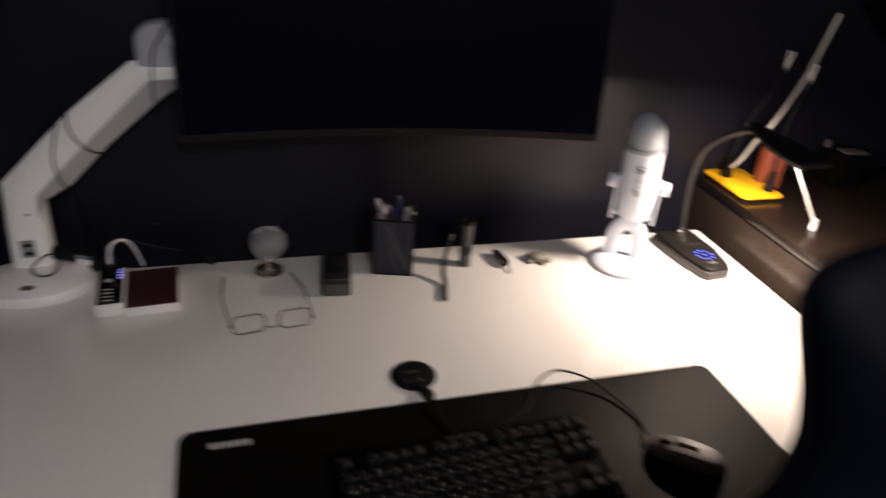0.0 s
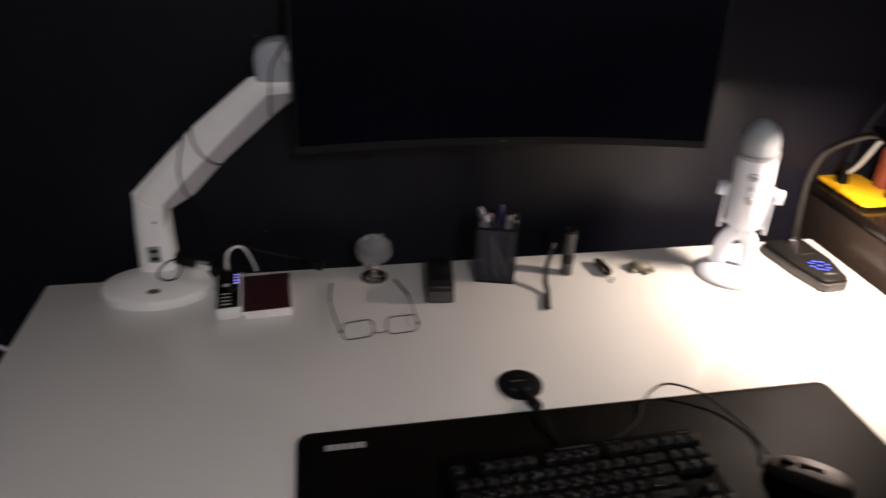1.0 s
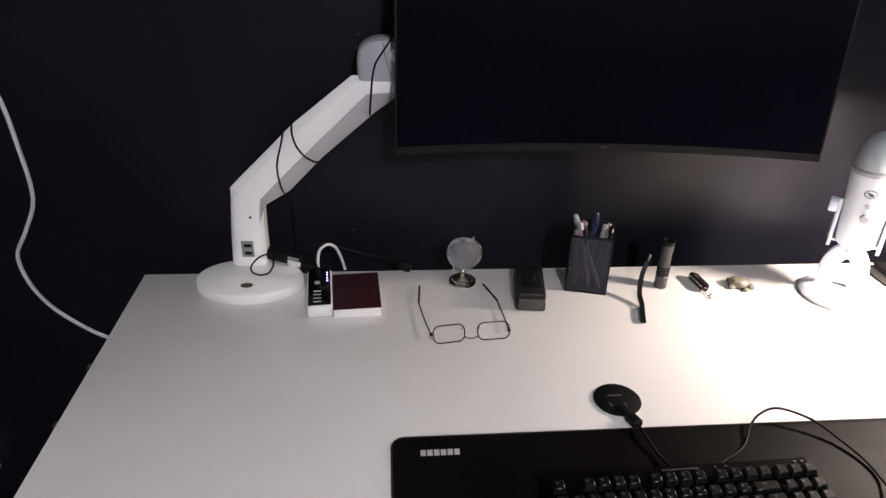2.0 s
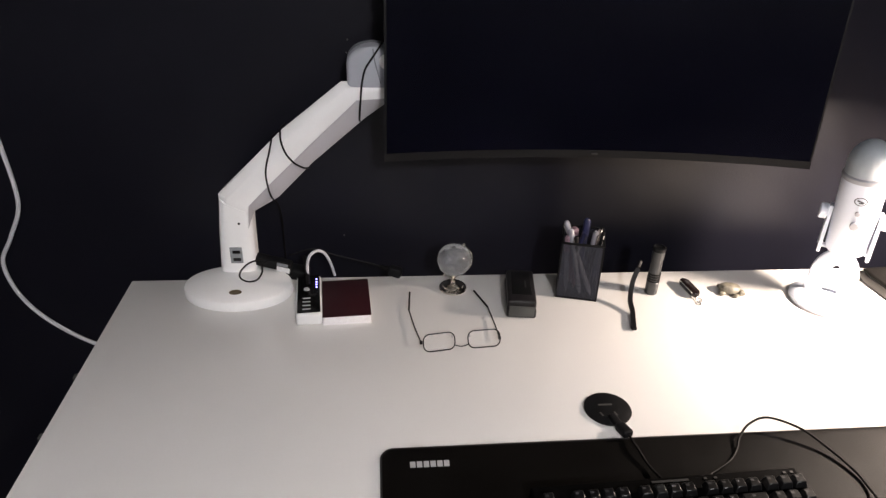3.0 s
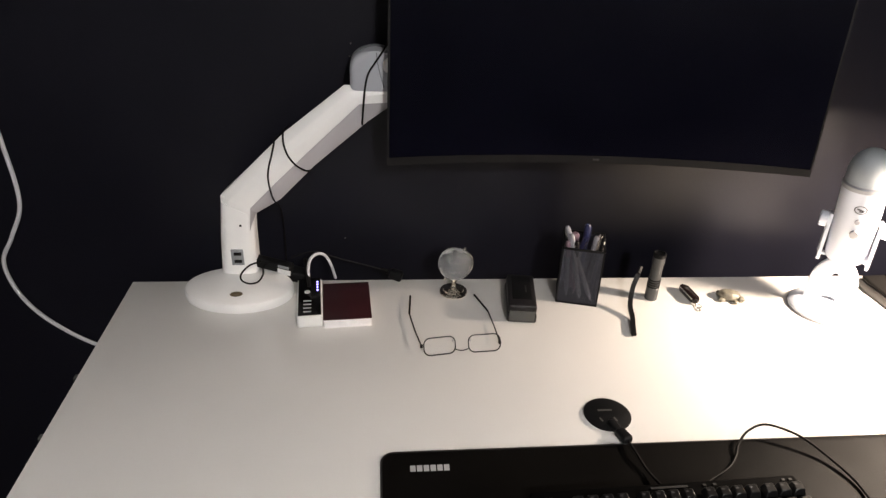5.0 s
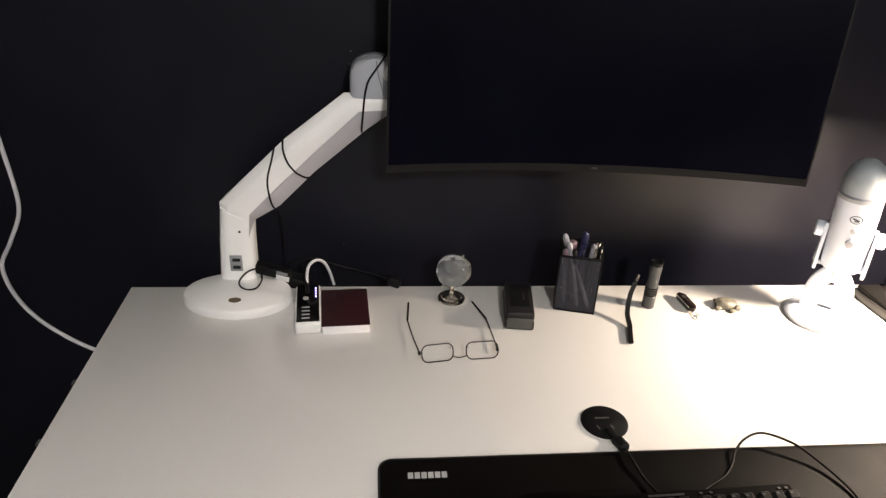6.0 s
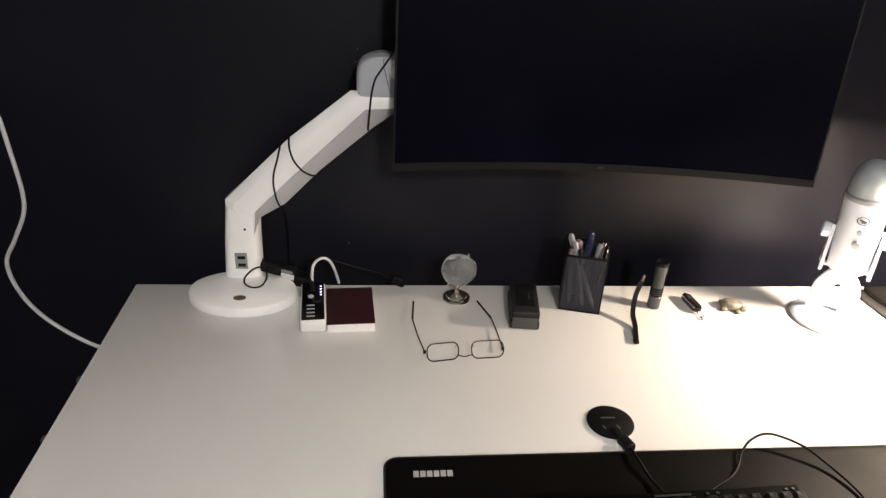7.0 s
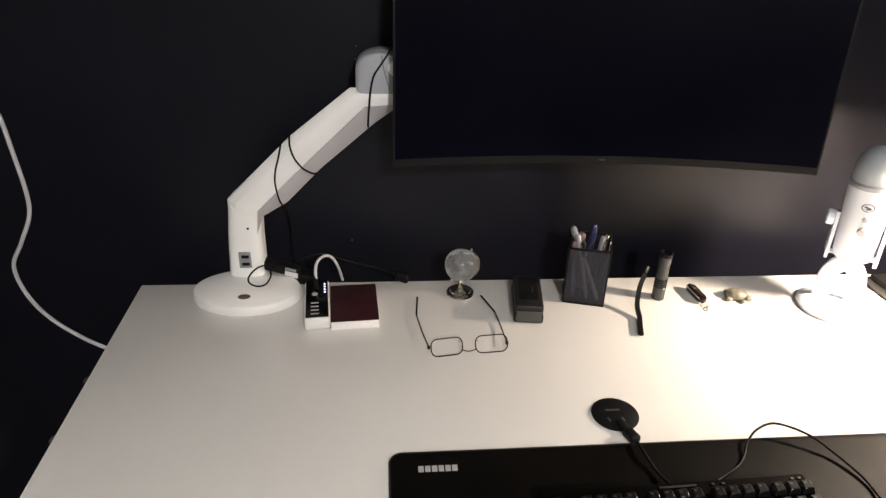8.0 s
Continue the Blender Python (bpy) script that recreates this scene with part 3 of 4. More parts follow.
def keyboard():
    u = 0.0193
    ob = thing("keyboard", pose(0.854, -0.632, DZ + 0.0035, 0, 0, 2.2), "black compact keyboard without number pad, on the mat", "keyboard")
    part("case", box((0.362, 0.150, 0.020), (-0.005, 0, 0.014), 0.004, 3, turn=pose(0, 0, 0, 3, 0, 0)), "key_case", ob)
    part("top_plate", box((0.354, 0.122, 0.003), (-0.005, -0.010, 0.0245), 0.001, turn=pose(0, 0, 0, 3, 0, 0)), "key_case", ob)
    for x, w in ((-0.002, 0.050), (0.046, 0.004), (0.060, 0.004), (0.156, 0.004), (0.166, 0.004)):
        part("print", box((w, 0.0032, 0.0008), (x, 0.066, 0.0282), turn=pose(0, 0, 0, 3, 0, 0)), "faint_print", ob)
    shared = {}

    def key(x, y, w=1.0):
        if w not in shared:
            bm = bmesh.new()
            bmesh.ops.create_cube(bm, size=1)
            bmesh.ops.scale(bm, vec=(w * u - 0.0022, u - 0.0022, 0.009), verts=bm.verts)
            for v in bm.verts:
                if v.co.z > 0:
                    v.co.x -= math.copysign(0.0024, v.co.x)
                    v.co.y = v.co.y * 0.76 + 0.0008
            bmesh.ops.bevel(bm, geom=[e for e in bm.edges if max(v.co.z for v in e.verts) > 0], offset=0.0009, segments=1, affect="EDGES")
            k = part("key", bm, "key", ob)
            mark = part("legend", box((0.0042, 0.0030, 0.0004), (-0.0024, 0.0028, 0.0046)), "legend", k)
            shared[w] = (k, mark)
        else:
            k, mark = shared[w][0].copy(), shared[w][1].copy()
            scene.collection.objects.link(k)
            scene.collection.objects.link(mark)
            mark.parent = k
        k.matrix_local = pose(x, y, 0.0305 + 0.052 * (y + 0.01), 3, 0, 0)
    x0, ytop = -0.178, 0.047
    rows = [
        (0.0, [(0, 1), (2, 1), (3, 1), (4, 1), (5, 1), (6.5, 1), (7.5, 1), (8.5, 1), (9.5, 1), (11, 1), (12, 1), (13, 1), (14, 1)]),
        (1.2, [(i, 1) for i in range(13)] + [(13, 2)]),
        (2.2, [(0, 1.5)] + [(1.5 + i, 1) for i in range(12)] + [(13.5, 1.5)]),
        (3.2, [(0, 1.75)] + [(1.75 + i, 1) for i in range(11)] + [(12.75, 2.25)]),
        (4.2, [(0, 2.25)] + [(2.25 + i, 1) for i in range(10)] + [(12.25, 2.75)]),
        (5.2, [(0, 1.25), (1.25, 1.25), (2.5, 1.25), (3.75, 6.25), (10, 1.25), (11.25, 1.25), (12.5, 1.25), (13.75, 1.25)]),
    ]
    for dy, keys in rows:
        for a, w in keys:
            key(x0 + (a + w / 2) * u, ytop - dy * u, w)
    for dy in (0, 1.2, 2.2):
        for i in range(3):
            key(x0 + (15.2 + i + 0.5) * u, ytop - dy * u)
    for a, dy in ((16.2, 4.2), (15.2, 5.2), (16.2, 5.2), (17.2, 5.2)):
        key(x0 + (a + 0.5) * u, ytop - dy * u)
    return ob


keyboard()


def computer_mouse():
    ob = thing("computer_mouse", pose(1.154, -0.646, DZ + 0.0035, 0, 0, 50), "dark grey wired computer mouse on the mat", "mouse")

    def shell(zlo, zhi, grow, name, mat):
        bm = bmesh.new()
        n, rings = 28, []
        for i in range(9):
            f = i / 8
            rings.append([])
            for k in range(n):
                a = math.tau * k / n
                c, s = math.cos(a), math.sin(a)
                rx = 0.0242 * (1 + 0.10 * (s < 0) * abs(s)) * grow
                ry = 0.055 * grow
                z = zlo + (zhi - zlo) * math.sin(f * math.pi / 2) ** 0.8
                shrink = math.cos(f * math.pi / 2) ** 0.28 if f < 1 else 0.04
                y = ry * math.copysign(abs(s) ** 0.8, s) * shrink
                x = rx * math.copysign(abs(c) ** 0.75, c) * shrink
                tilt = 1 - 0.55 * max(0, y / 0.055) ** 1.6
                rings[-1].append(bm.verts.new((x, y, zlo + (z - zlo) * tilt)))
        for a, b in zip(rings, rings[1:]):
            for k in range(n):
                j = (k + 1) % n
                bm.faces.new((a[k], a[j], b[j], b[k]))
        bm.faces.new(rings[0][::-1]), bm.faces.new(rings[-1])
        return part(name, bm, mat, ob)
    shell(0.0, 0.018, 1.02, "lower_shell", "black")
    shell(0.005, 0.028, 0.985, "upper_shell", "mouse")
    part("button_gap", box((0.0018, 0.026, 0.002), (0, 0.033, 0.0208), 0.0004, turn=pose(0, 0, 0, -22, 0, 0)), "key_case", ob)
    part("wheel", lathe([(0, -0.004), (0.008, -0.004), (0.0095, -0.002), (0.0095, 0.002), (0.008, 0.004), (0, 0.004)], 20, m=pose(0, 0.031, 0.0180) @ ALONG_X), "rubber", ob)
    part("dpi_slot", box((0.008, 0.030, 0.003), (0, 0.002, 0.0270), 0.0012, turn=pose(0, 0, 0, -3, 0, 0)), "key_case", ob)
    return ob


computer_mouse()


# ---- cabinet beside the desk ----
CAB_X, CAB_Z = 1.642, 0.842
cab = thing("cabinet", pose(CAB_X, 0, 0), "low dark brown wooden cabinet beside the desk", "cabinet")
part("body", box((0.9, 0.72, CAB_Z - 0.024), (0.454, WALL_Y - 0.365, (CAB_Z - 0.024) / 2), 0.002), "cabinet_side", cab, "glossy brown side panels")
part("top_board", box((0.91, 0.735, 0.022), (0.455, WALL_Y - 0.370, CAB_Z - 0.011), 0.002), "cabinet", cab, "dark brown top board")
for k in range(2):
    door = part("door", box((0.44, 0.018, 0.72), (0.232 + 0.45 * k, WALL_Y - 0.735, 0.42), 0.002), "cabinet", cab)
    part("handle", tube([(0.39 + 0.13 * k, WALL_Y - 0.745, 0.46), (0.39 + 0.13 * k, WALL_Y - 0.765, 0.48), (0.39 + 0.13 * k, WALL_Y - 0.765, 0.56), (0.39 + 0.13 * k, WALL_Y - 0.745, 0.58)], 0.004, 5), "rod", door)


# ---- chair ----
def desk_chair():
    ob = thing("office_chair", pose(1.252, -0.945, 0, 0, 0, 0), "dark navy leather office chair beside the desk", "chair")

    def half_width(z):
        pts = [(0.42, 0.34), (0.75, 0.352), (0.85, 0.350), (0.90, 0.326), (0.94, 0.292), (0.97, 0.262), (1.00, 0.240), (1.05, 0.225), (1.10, 0.229), (1.14, 0.238), (1.175, 0.245), (1.200, 0.240), (1.216, 0.222), (1.228, 0.185), (1.236, 0.11), (1.238, 0.0)]
        pts = [(p.z, p.x) for p in smooth_line([(w, 0, zz) for zz, w in pts], 6)]
        for (z0, w0), (z1, w1) in zip(pts, pts[1:]):
            if z <= z1:
                return w0 + (w1 - w0) * max(0, z - z0) / (z1 - z0)
        return 0.0
    bm = bmesh.new()
    zs = [0.46 + 0.02 * k for k in range(35)] + [1.15 + 0.088 * math.sin(math.pi / 2 * k / 14) for k in range(1, 15)]
    rings = []
    for z in zs:
        w = max(half_width(z), 0.012)
        t = 0.050 if z < 1.15 else 0.050 * max(0.15, (1.24 - z) / 0.09) ** 0.6
        yy = 0.06 * ((z - 0.8) / 0.4) ** 2
        ring = []
        for k in range(28):
            a = math.tau * k / 28
            c, s = math.cos(a), math.sin(a)
            x = w * math.copysign(abs(c) ** 0.55, c)
            y = t * math.copysign(abs(s) ** 0.8, s) + yy + 0.55 * x * x
            ring.append(bm.verts.new((x, y, z)))
        rings.append(ring)
    for a, b in zip(rings, rings[1:]):
        for k in range(28):
            j = (k + 1) % 28
            bm.faces.new((a[k], a[j], b[j], b[k]))
    bm.faces.new(rings[0][::-1]), bm.faces.new(rings[-1])
    part("backrest", bm, "chair", ob, "tall padded backrest of dark navy leather")
    edge = [(sgn * half_width(z) * 1.004, 0.06 * ((z - 0.8) / 0.4) ** 2 + 0.55 * half_width(z) ** 2, z) for sgn, zz in ((-1, range(36)), (1, range(35, -1, -1))) for z in [0.5 + 0.0205 * k for k in zz]]
    part("piping", tube(edge, 0.0020, 1, 8), "piping", ob)
    part("seat", box((0.50, 0.48, 0.10), (0, -0.20, 0.46), 0.04, 4), "chair", ob)
    part("gas_column", lathe([(0, 0.09), (0.03, 0.09), (0.025, 0.42), (0, 0.42)], 20, m=pose(0, -0.2, 0)), "black", ob)
    for k in range(5):
        a = math.tau * k / 5
        leg = part("base_leg", sweep([(0, -0.2, 0.10), (0.15 * math.cos(a), -0.2 + 0.15 * math.sin(a), 0.09), (0.29 * math.cos(a), -0.2 + 0.29 * math.sin(a), 0.065)], [(-0.02, -0.012), (0.02, -0.012), (0.02, 0.012), (-0.02, 0.012)], 4), "black", ob)
        part("castor", lathe([(0, -0.02), (0.027, -0.02), (0.028, 0.0), (0.027, 0.02), (0, 0.02)], 20, m=pose(0.29 * math.cos(a), -0.2 + 0.29 * math.sin(a), 0.028) @ ALONG_X), "black", leg)
    return ob


desk_chair()

# ---- small things along the back of the desk ----
def power_bank():
    ob = thing("power_bank", pose(0.346, -0.096, DZ, 0, 0, 5), "white power bank with black glossy top and lit dots", "power bank")
    part("body", box((0.046, 0.130, 0.024), (0, 0, 0.012), 0.005, 3), "white", ob)
    part("top_panel", box((0.0405, 0.122, 0.002), (0, 0.001, 0.0245), 0.0008), "gloss_black", ob, "glossy black top panel")
    part("button", lathe([(0, 0), (0.0055, 0), (0.005, 0.0012), (0, 0.0014)], 20, m=pose(-0.004, 0.014, 0.0255)), "print_grey", ob)
    for k in range(4):
        part("mark", box((0.014, 0.0030, 0.0006), (-0.004, -0.016 - 0.0115 * k, 0.0258)), "print_grey", ob)
        part("charge_light", lathe([(0, 0), (0.0018, 0), (0, 0.0007)], 10, m=pose(0.0145, 0.048 - 0.0095 * k, 0.0256)), "white_led", ob, "glowing violet-white dot")


power_bank()
book = thing("notebook", pose(0.4135, -0.100, DZ, 0, 0, 4), "small dark red notebook with bright white page edges", "notebook")
part("pages", box((0.083, 0.116, 0.015), (0, 0, 0.0085), 0.002), "pages", book, "white page edges")
part("cover", box((0.086, 0.119, 0.0024), (0, 0.0005, 0.0174), 0.001), "maroon", book, "dark red leatherette cover")
part("back_cover", box((0.086, 0.119, 0.0016), (0, 0.0005, 0.0008), 0.0006), "pages", book)

glb = thing("crystal_globe", pose(0.616, -0.048, DZ), "small clear crystal globe on a polished metal foot", "globe")
part("stand", lathe([(0, 0), (0.0265, 0), (0.0272, 0.002), (0.026, 0.0045), (0.0205, 0.0065), (0.0195, 0.009), (0.0165, 0.0105), (0.008, 0.0125), (0.0045, 0.016), (0.004, 0.022), (0.006, 0.027), (0.009, 0.0305), (0.0095, 0.0325), (0, 0.0325)], 48), "gold_chrome", glb, "polished metal foot")
ball = bmesh.new()
bmesh.ops.create_uvsphere(ball, u_segments=48, v_segments=32, radius=0.0318)
bmesh.ops.translate(ball, vec=(0, 0, 0.0640), verts=ball.verts)
ball = part("ball", ball, "crystal", glb, "clear crystal ball")
land = bmesh.new()
bmesh.ops.create_icosphere(land, subdivisions=5, radius=0.03195)
drop = [f for f in land.faces if noise.fractal(f.calc_center_median() * 55 + Vector((3, 1, 7)), 1.0, 2.0, 3) < 0.12]
bmesh.ops.delete(land, geom=drop, context="FACES")
bmesh.ops.translate(land, vec=(0, 0, 0.0640), verts=land.verts)
part("etched_land", land, "frosted", ball, "frosted etched continents")
tilt = pose(0, 0, 0.0640, 0, 28, 0)
part("meridian", tube([tilt @ Vector((0.0348 * math.sin(a), 0, 0.0348 * math.cos(a))) for a in [radians(-4 + 188 * k / 12) for k in range(13)]], 0.0013, 3, 8), "chrome", glb)
for s in (1, -1):
    part("pin", lathe([(0, -0.002), (0.0022, -0.002), (0.003, 0.002), (0.002, 0.005), (0, 0.005)], 14, m=tilt @ pose(0, 0, s * 0.0352, 0 if s > 0 else 180)), "chrome", glb)


def spectacles():
    ob = thing("spectacles", pose(0, 0, DZ), "thin dark metal spectacles lying upside down on the desk", "spectacles")
    base_l, base_r = Vector((0.545, -0.226, 0.003)), Vector((0.681, -0.218, 0.003))
    along = (base_r - base_l).normalized()
    mid = (base_l + base_r) / 2
    face = Matrix.Translation(mid) @ Matrix.Rotation(math.atan2(along.y, along.x), 4, "Z")
    for s in (-1, 1):
        lean = face @ pose(-0.0395 if s < 0 else 0.0370, -0.017, 0.0150 if s < 0 else 0.0165, 66, 0 if s < 0 else -5, -s * 5)
        rim = [lean @ Vector((x, y, 0)) for x, y in round_rect(0.054, 0.0295, 0.011, 6)]
        r = part("rim", tube(rim + [rim[0]], 0.0011, 1, 8), "gun", ob)
        lens = prism([(x * 0.98, y * 0.98) for x, y in round_rect(0.054, 0.0295, 0.011, 6)], -0.0006, 0.0006, m=lean)
        part("lens", lens, "lens", r, "clear lens").visible_shadow = False
        part("nose_pad", box((0.003, 0.006, 0.002), lean @ Vector((-s * 0.024, 0.006, -0.005)), 0.0008), "print_grey", r)
    left, right = face @ Vector((-0.0125, -0.020, 0.0085)), face @ Vector((0.0100, -0.020, 0.0085))
    part("bridge", tube([left, (left + right) / 2 + Vector((0, 0.001, -0.004)), right], 0.0009, 6, 8), "gun", ob)
    for hinge, tip, out in ((base_l, Vector((0.532, -0.066, 0.004)), -0.009), (base_r, Vector((0.655, -0.064, 0.004)), 0.009)):
        mid_p = hinge.lerp(tip, 0.62) + Vector((out, 0, 0.002))
        temple = part("temple", tube([hinge + Vector((0, 0, 0.004)), hinge.lerp(tip, 0.3) + Vector((out * 0.6, 0, 0.002)), mid_p], 0.0012, 8, 8), "gun", ob)
        part("temple_tip", tube([mid_p, mid_p.lerp(tip, 0.5), tip], 0.0017, 6, 8), "rubber", temple, "black rubber temple tip")
        part("hinge", box((0.005, 0.006, 0.005), hinge + Vector((0, -0.001, 0.004)), 0.001), "gun", temple)


spectacles()

case = thing("black_case", pose(0.738, -0.098, DZ, 0, 0, -7), "small black hinged case with a grey front", "case")
part("tray", box((0.054, 0.112, 0.018), (0, 0, 0.009), 0.004, 3), "case_grey", case)
part("lid", box((0.052, 0.110, 0.019), (0, 0, 0.0275), 0.005, 3), "case_grey", case)
part("lid_inset", box((0.036, 0.078, 0.0012), (0, 0.006, 0.0370), 0.0004), "black", case)
part("front_plate", box((0.046, 0.0016, 0.022), (0, -0.0562, 0.0150), 0.0006), "dull_grey", case, "dull grey front plate")
part("print", box((0.003, 0.024, 0.0005), (0.008, 0.002, 0.0377)), "faint_print", case)


def pen_holder():
    ob = thing("pen_holder", pose(0.857, -0.0585, DZ, 0, 0, -15), "square black wire mesh pen holder, half full", "pen holder")
    w, h, n, m = 0.075, 0.118, 40, 60
    for side, a in enumerate((0, 90, 180, 270)):
        bm = bmesh.new()
        turn = pose(0, 0, 0, 0, 0, a)
        for k in range(n + 1):
            x = -w / 2 + w * k / n
            box((0.00062, 0.0007, h), (x, -w / 2, h / 2), bm=bm)
        for k in range(m + 1):
            box((w, 0.0007, 0.00062), (0, -w / 2 + 0.0002, h * k / m), bm=bm)
        bmesh.ops.transform(bm, matrix=turn, verts=bm.verts)
        part("mesh_side", bm, "wire", ob, "fine black wire mesh")
        part("top_rim", box((w + 0.004, 0.004, 0.004), turn @ Vector((0, -w / 2, h)), 0.001, turn=turn), "black", ob)
        part("corner_post", box((0.003, 0.003, h), turn @ Vector((-w / 2, -w / 2, h / 2)), 0.0008), "black", ob)
    part("bottom", box((w + 0.003, w + 0.003, 0.004), (0, 0, 0.002), 0.001), "black", ob)


pen_holder()


def pen(name, foot, head, r, mat, cap, label):
    origin = Vector((0.857, -0.0585, DZ))
    turn = pose(0, 0, 0, 0, 0, -15)
    a, b = origin + turn @ Vector(foot), origin + turn @ Vector(head)
    way = b - a
    ob = thing(name, Matrix.Translation(a) @ way.to_track_quat("Z", "Y").to_matrix().to_4x4(), label, "pen", "pens in the mesh holder")
    long = way.length
    part("barrel", lathe([(0, 0), (r * 0.3, 0.002), (r, 0.014), (r, long * 0.7), (r * 0.95, long * 0.74), (0, long * 0.74)], 14), mat, ob)
    part("cap", lathe([(0, long * 0.735), (r * 1.15, long * 0.735), (r * 1.15, long - 0.004), (r * 0.7, long), (0, long)], 14), cap, ob)
    part("clip", box((0.002, 0.0012, long * 0.2), (0, -r * 1.35, long * 0.86), 0.0004), "chrome" if mat != "pen_blue" else cap, ob)


pen("ballpoint_pen", (0.027, -0.031, 0.008), (-0.036, -0.010, 0.150), 0.0046, "pen_clear", "pen_clear", "pale plastic ballpoint pen leaning in the holder")
pen("ballpoint_pen", (0.006, -0.031, 0.008), (-0.026, -0.016, 0.138), 0.0048, "pen_clear", "pen_clear", "pale clear ballpoint pen leaning in the holder")
pen("marker_pen", (-0.014, 0.010, 0.006), (-0.018, 0.006, 0.130), 0.0070, "pen_pink", "pen_pink", "thick pinkish marker pen in the holder")
pen("ballpoint_pen", (0.002, 0.020, 0.006), (0.004, 0.020, 0.144), 0.0055, "pen_blue", "pen_blue", "dark blue ballpoint pen in the holder")
pen("ballpoint_pen", (0.012, 0.012, 0.006), (0.022, 0.000, 0.130), 0.0045, "black", "pen_clear", "black ballpoint pen with a pale cap")
pen("ballpoint_pen", (0.020, 0.020, 0.006), (0.030, 0.010, 0.132), 0.0042, "gun", "chrome", "slim dark metal pen in the holder")
pen("ballpoint_pen", (-0.02, 0.025, 0.006), (0.002, -0.006, 0.128), 0.0045, "pen_clear", "pen_blue", "clear ballpoint pen with a blue cap")

pen("pencil", (0.026, 0.006, 0.006), (0.034, -0.012, 0.136), 0.0036, "wire", "black", "slim dark pencil in the holder")
pen("ballpoint_pen", (-0.006, -0.010, 0.006), (-0.014, -0.022, 0.126), 0.0042, "pen_pink", "gun", "pinkish pen with a dark cap in the holder")
pen("ballpoint_pen", (-0.020, -0.022, 0.006), (-0.030, -0.020, 0.124), 0.0045, "pen_clear", "pen_pink", "short pale pen in the holder")

torch = thing("pocket_torch", pose(1.001, -0.0765, DZ), "slim grey metal torch standing on its end", "torch")
part("tail", lathe([(0, 0), (0.0112, 0), (0.0120, 0.001), (0.0120, 0.026), (0.0112, 0.027), (0, 0.027)], 32), "torch", torch)
for k in range(4):
    part("grip_ring", lathe([(0.0100, 0.0275 + 0.005 * k), (0.0122, 0.0285 + 0.005 * k), (0.0122, 0.0308 + 0.005 * k), (0.0100, 0.0318 + 0.005 * k)], 32), "black", torch)
part("tube", lathe([(0, 0.026), (0.0112, 0.026), (0.0112, 0.050), (0.0108, 0.055), (0.0108, 0.074), (0.0118, 0.080), (0.0118, 0.095), (0, 0.095)], 32), "torch", torch)
part("bezel", lathe([(0, 0.094), (0.0122, 0.094), (0.0124, 0.101), (0.0102, 0.102), (0.0098, 0.098), (0, 0.098)], 32), "black", torch)

strap = thing("wrist_strap", pose(0, 0, DZ), "black bent wrist strap lying on the desk", "strap")
part("band", sweep([(0.9275, -0.196, 0.0050), (0.9340, -0.172, 0.0055), (0.9405, -0.148, 0.0062), (0.9420, -0.124, 0.017), (0.951, -0.100, 0.040), (0.963, -0.085, 0.060)], [(-0.0042, -0.0026), (0.0042, -0.0026), (0.0042, 0.0026), (-0.0042, 0.0026)], 6), "black", strap)
part("clasp", box((0.0085, 0.009, 0.006), (0.9275, -0.1965, 0.0045), 0.001), "black", strap)
part("metal_tip", box((0.006, 0.004, 0.014), (0.9670, -0.080, 0.067), 0.001, turn=pose(0, 0, 0, -30, 32, 0)), "lamp_grey", strap, "grey metal tip")

knife = thing("pocket_knife", pose(1.078, -0.076, DZ, 0, 0, 8), "small dark red pocket knife with a key ring", "pocket knife")
part("handle", prism(round_rect(0.017, 0.058, 0.008, 6), 0.004, 0.014, 0.003, 3), "knife_red", knife)
part("liner", prism(round_rect(0.0155, 0.056, 0.0075, 6), 0.0, 0.0042), "chrome", knife, "bright steel liner")
part("inlay", prism(round_rect(0.008, 0.010, 0.0030, 4), 0.0138, 0.0146, m=pose(0.001, 0.012, 0)), "chrome", knife)
part("blade_back", box((0.003, 0.046, 0.004), (-0.007, 0, 0.012), 0.001), "chrome", knife)
loop = [(0.006 * math.cos(math.tau * k / 14) + 0.002, -0.034 + 0.006 * math.sin(math.tau * k / 14), 0.002) for k in range(15)]
part("key_ring", tube(loop, 0.0009, 2, 6), "chrome", knife)
loop = [(0.004 * math.cos(math.tau * k / 14) - 0.004, -0.044 + 0.005 * math.sin(math.tau * k / 14), 0.0012) for k in range(15)]
part("key_ring", tube(loop, 0.0008, 2, 6), "chrome", knife)

bm = bmesh.new()
for c, r, s in (((0, 0, 0.009), 0.020, (1.05, 0.78, 0.55)), ((0.021, -0.010, 0.008), 0.0075, (1, 0.9, 0.85)), ((-0.014, -0.014, 0.004), 0.007, (1, 0.8, 0.6)), ((0.012, -0.016, 0.004), 0.006, (1, 0.9, 0.6)), ((-0.016, 0.012, 0.004), 0.006, (1, 1, 0.6))):
    one = bmesh.new()
    bmesh.ops.create_icosphere(one, subdivisions=3, radius=r)
    bmesh.ops.transform(one, matrix=Matrix.Translation(c) @ Matrix.Diagonal((*s, 1)), verts=one.verts)
    join(bm, one)
for v in bm.verts:
    v.co += v.co.normalized() * 0.0022 * noise.noise(v.co * 160)
    v.co.z = max(0.0, v.co.z)
solid("stone_turtle", bm, "stone", "small grey-green carved stone turtle on the desk", "figurine", pose(1.157, -0.082, DZ, 0, 0, -18))

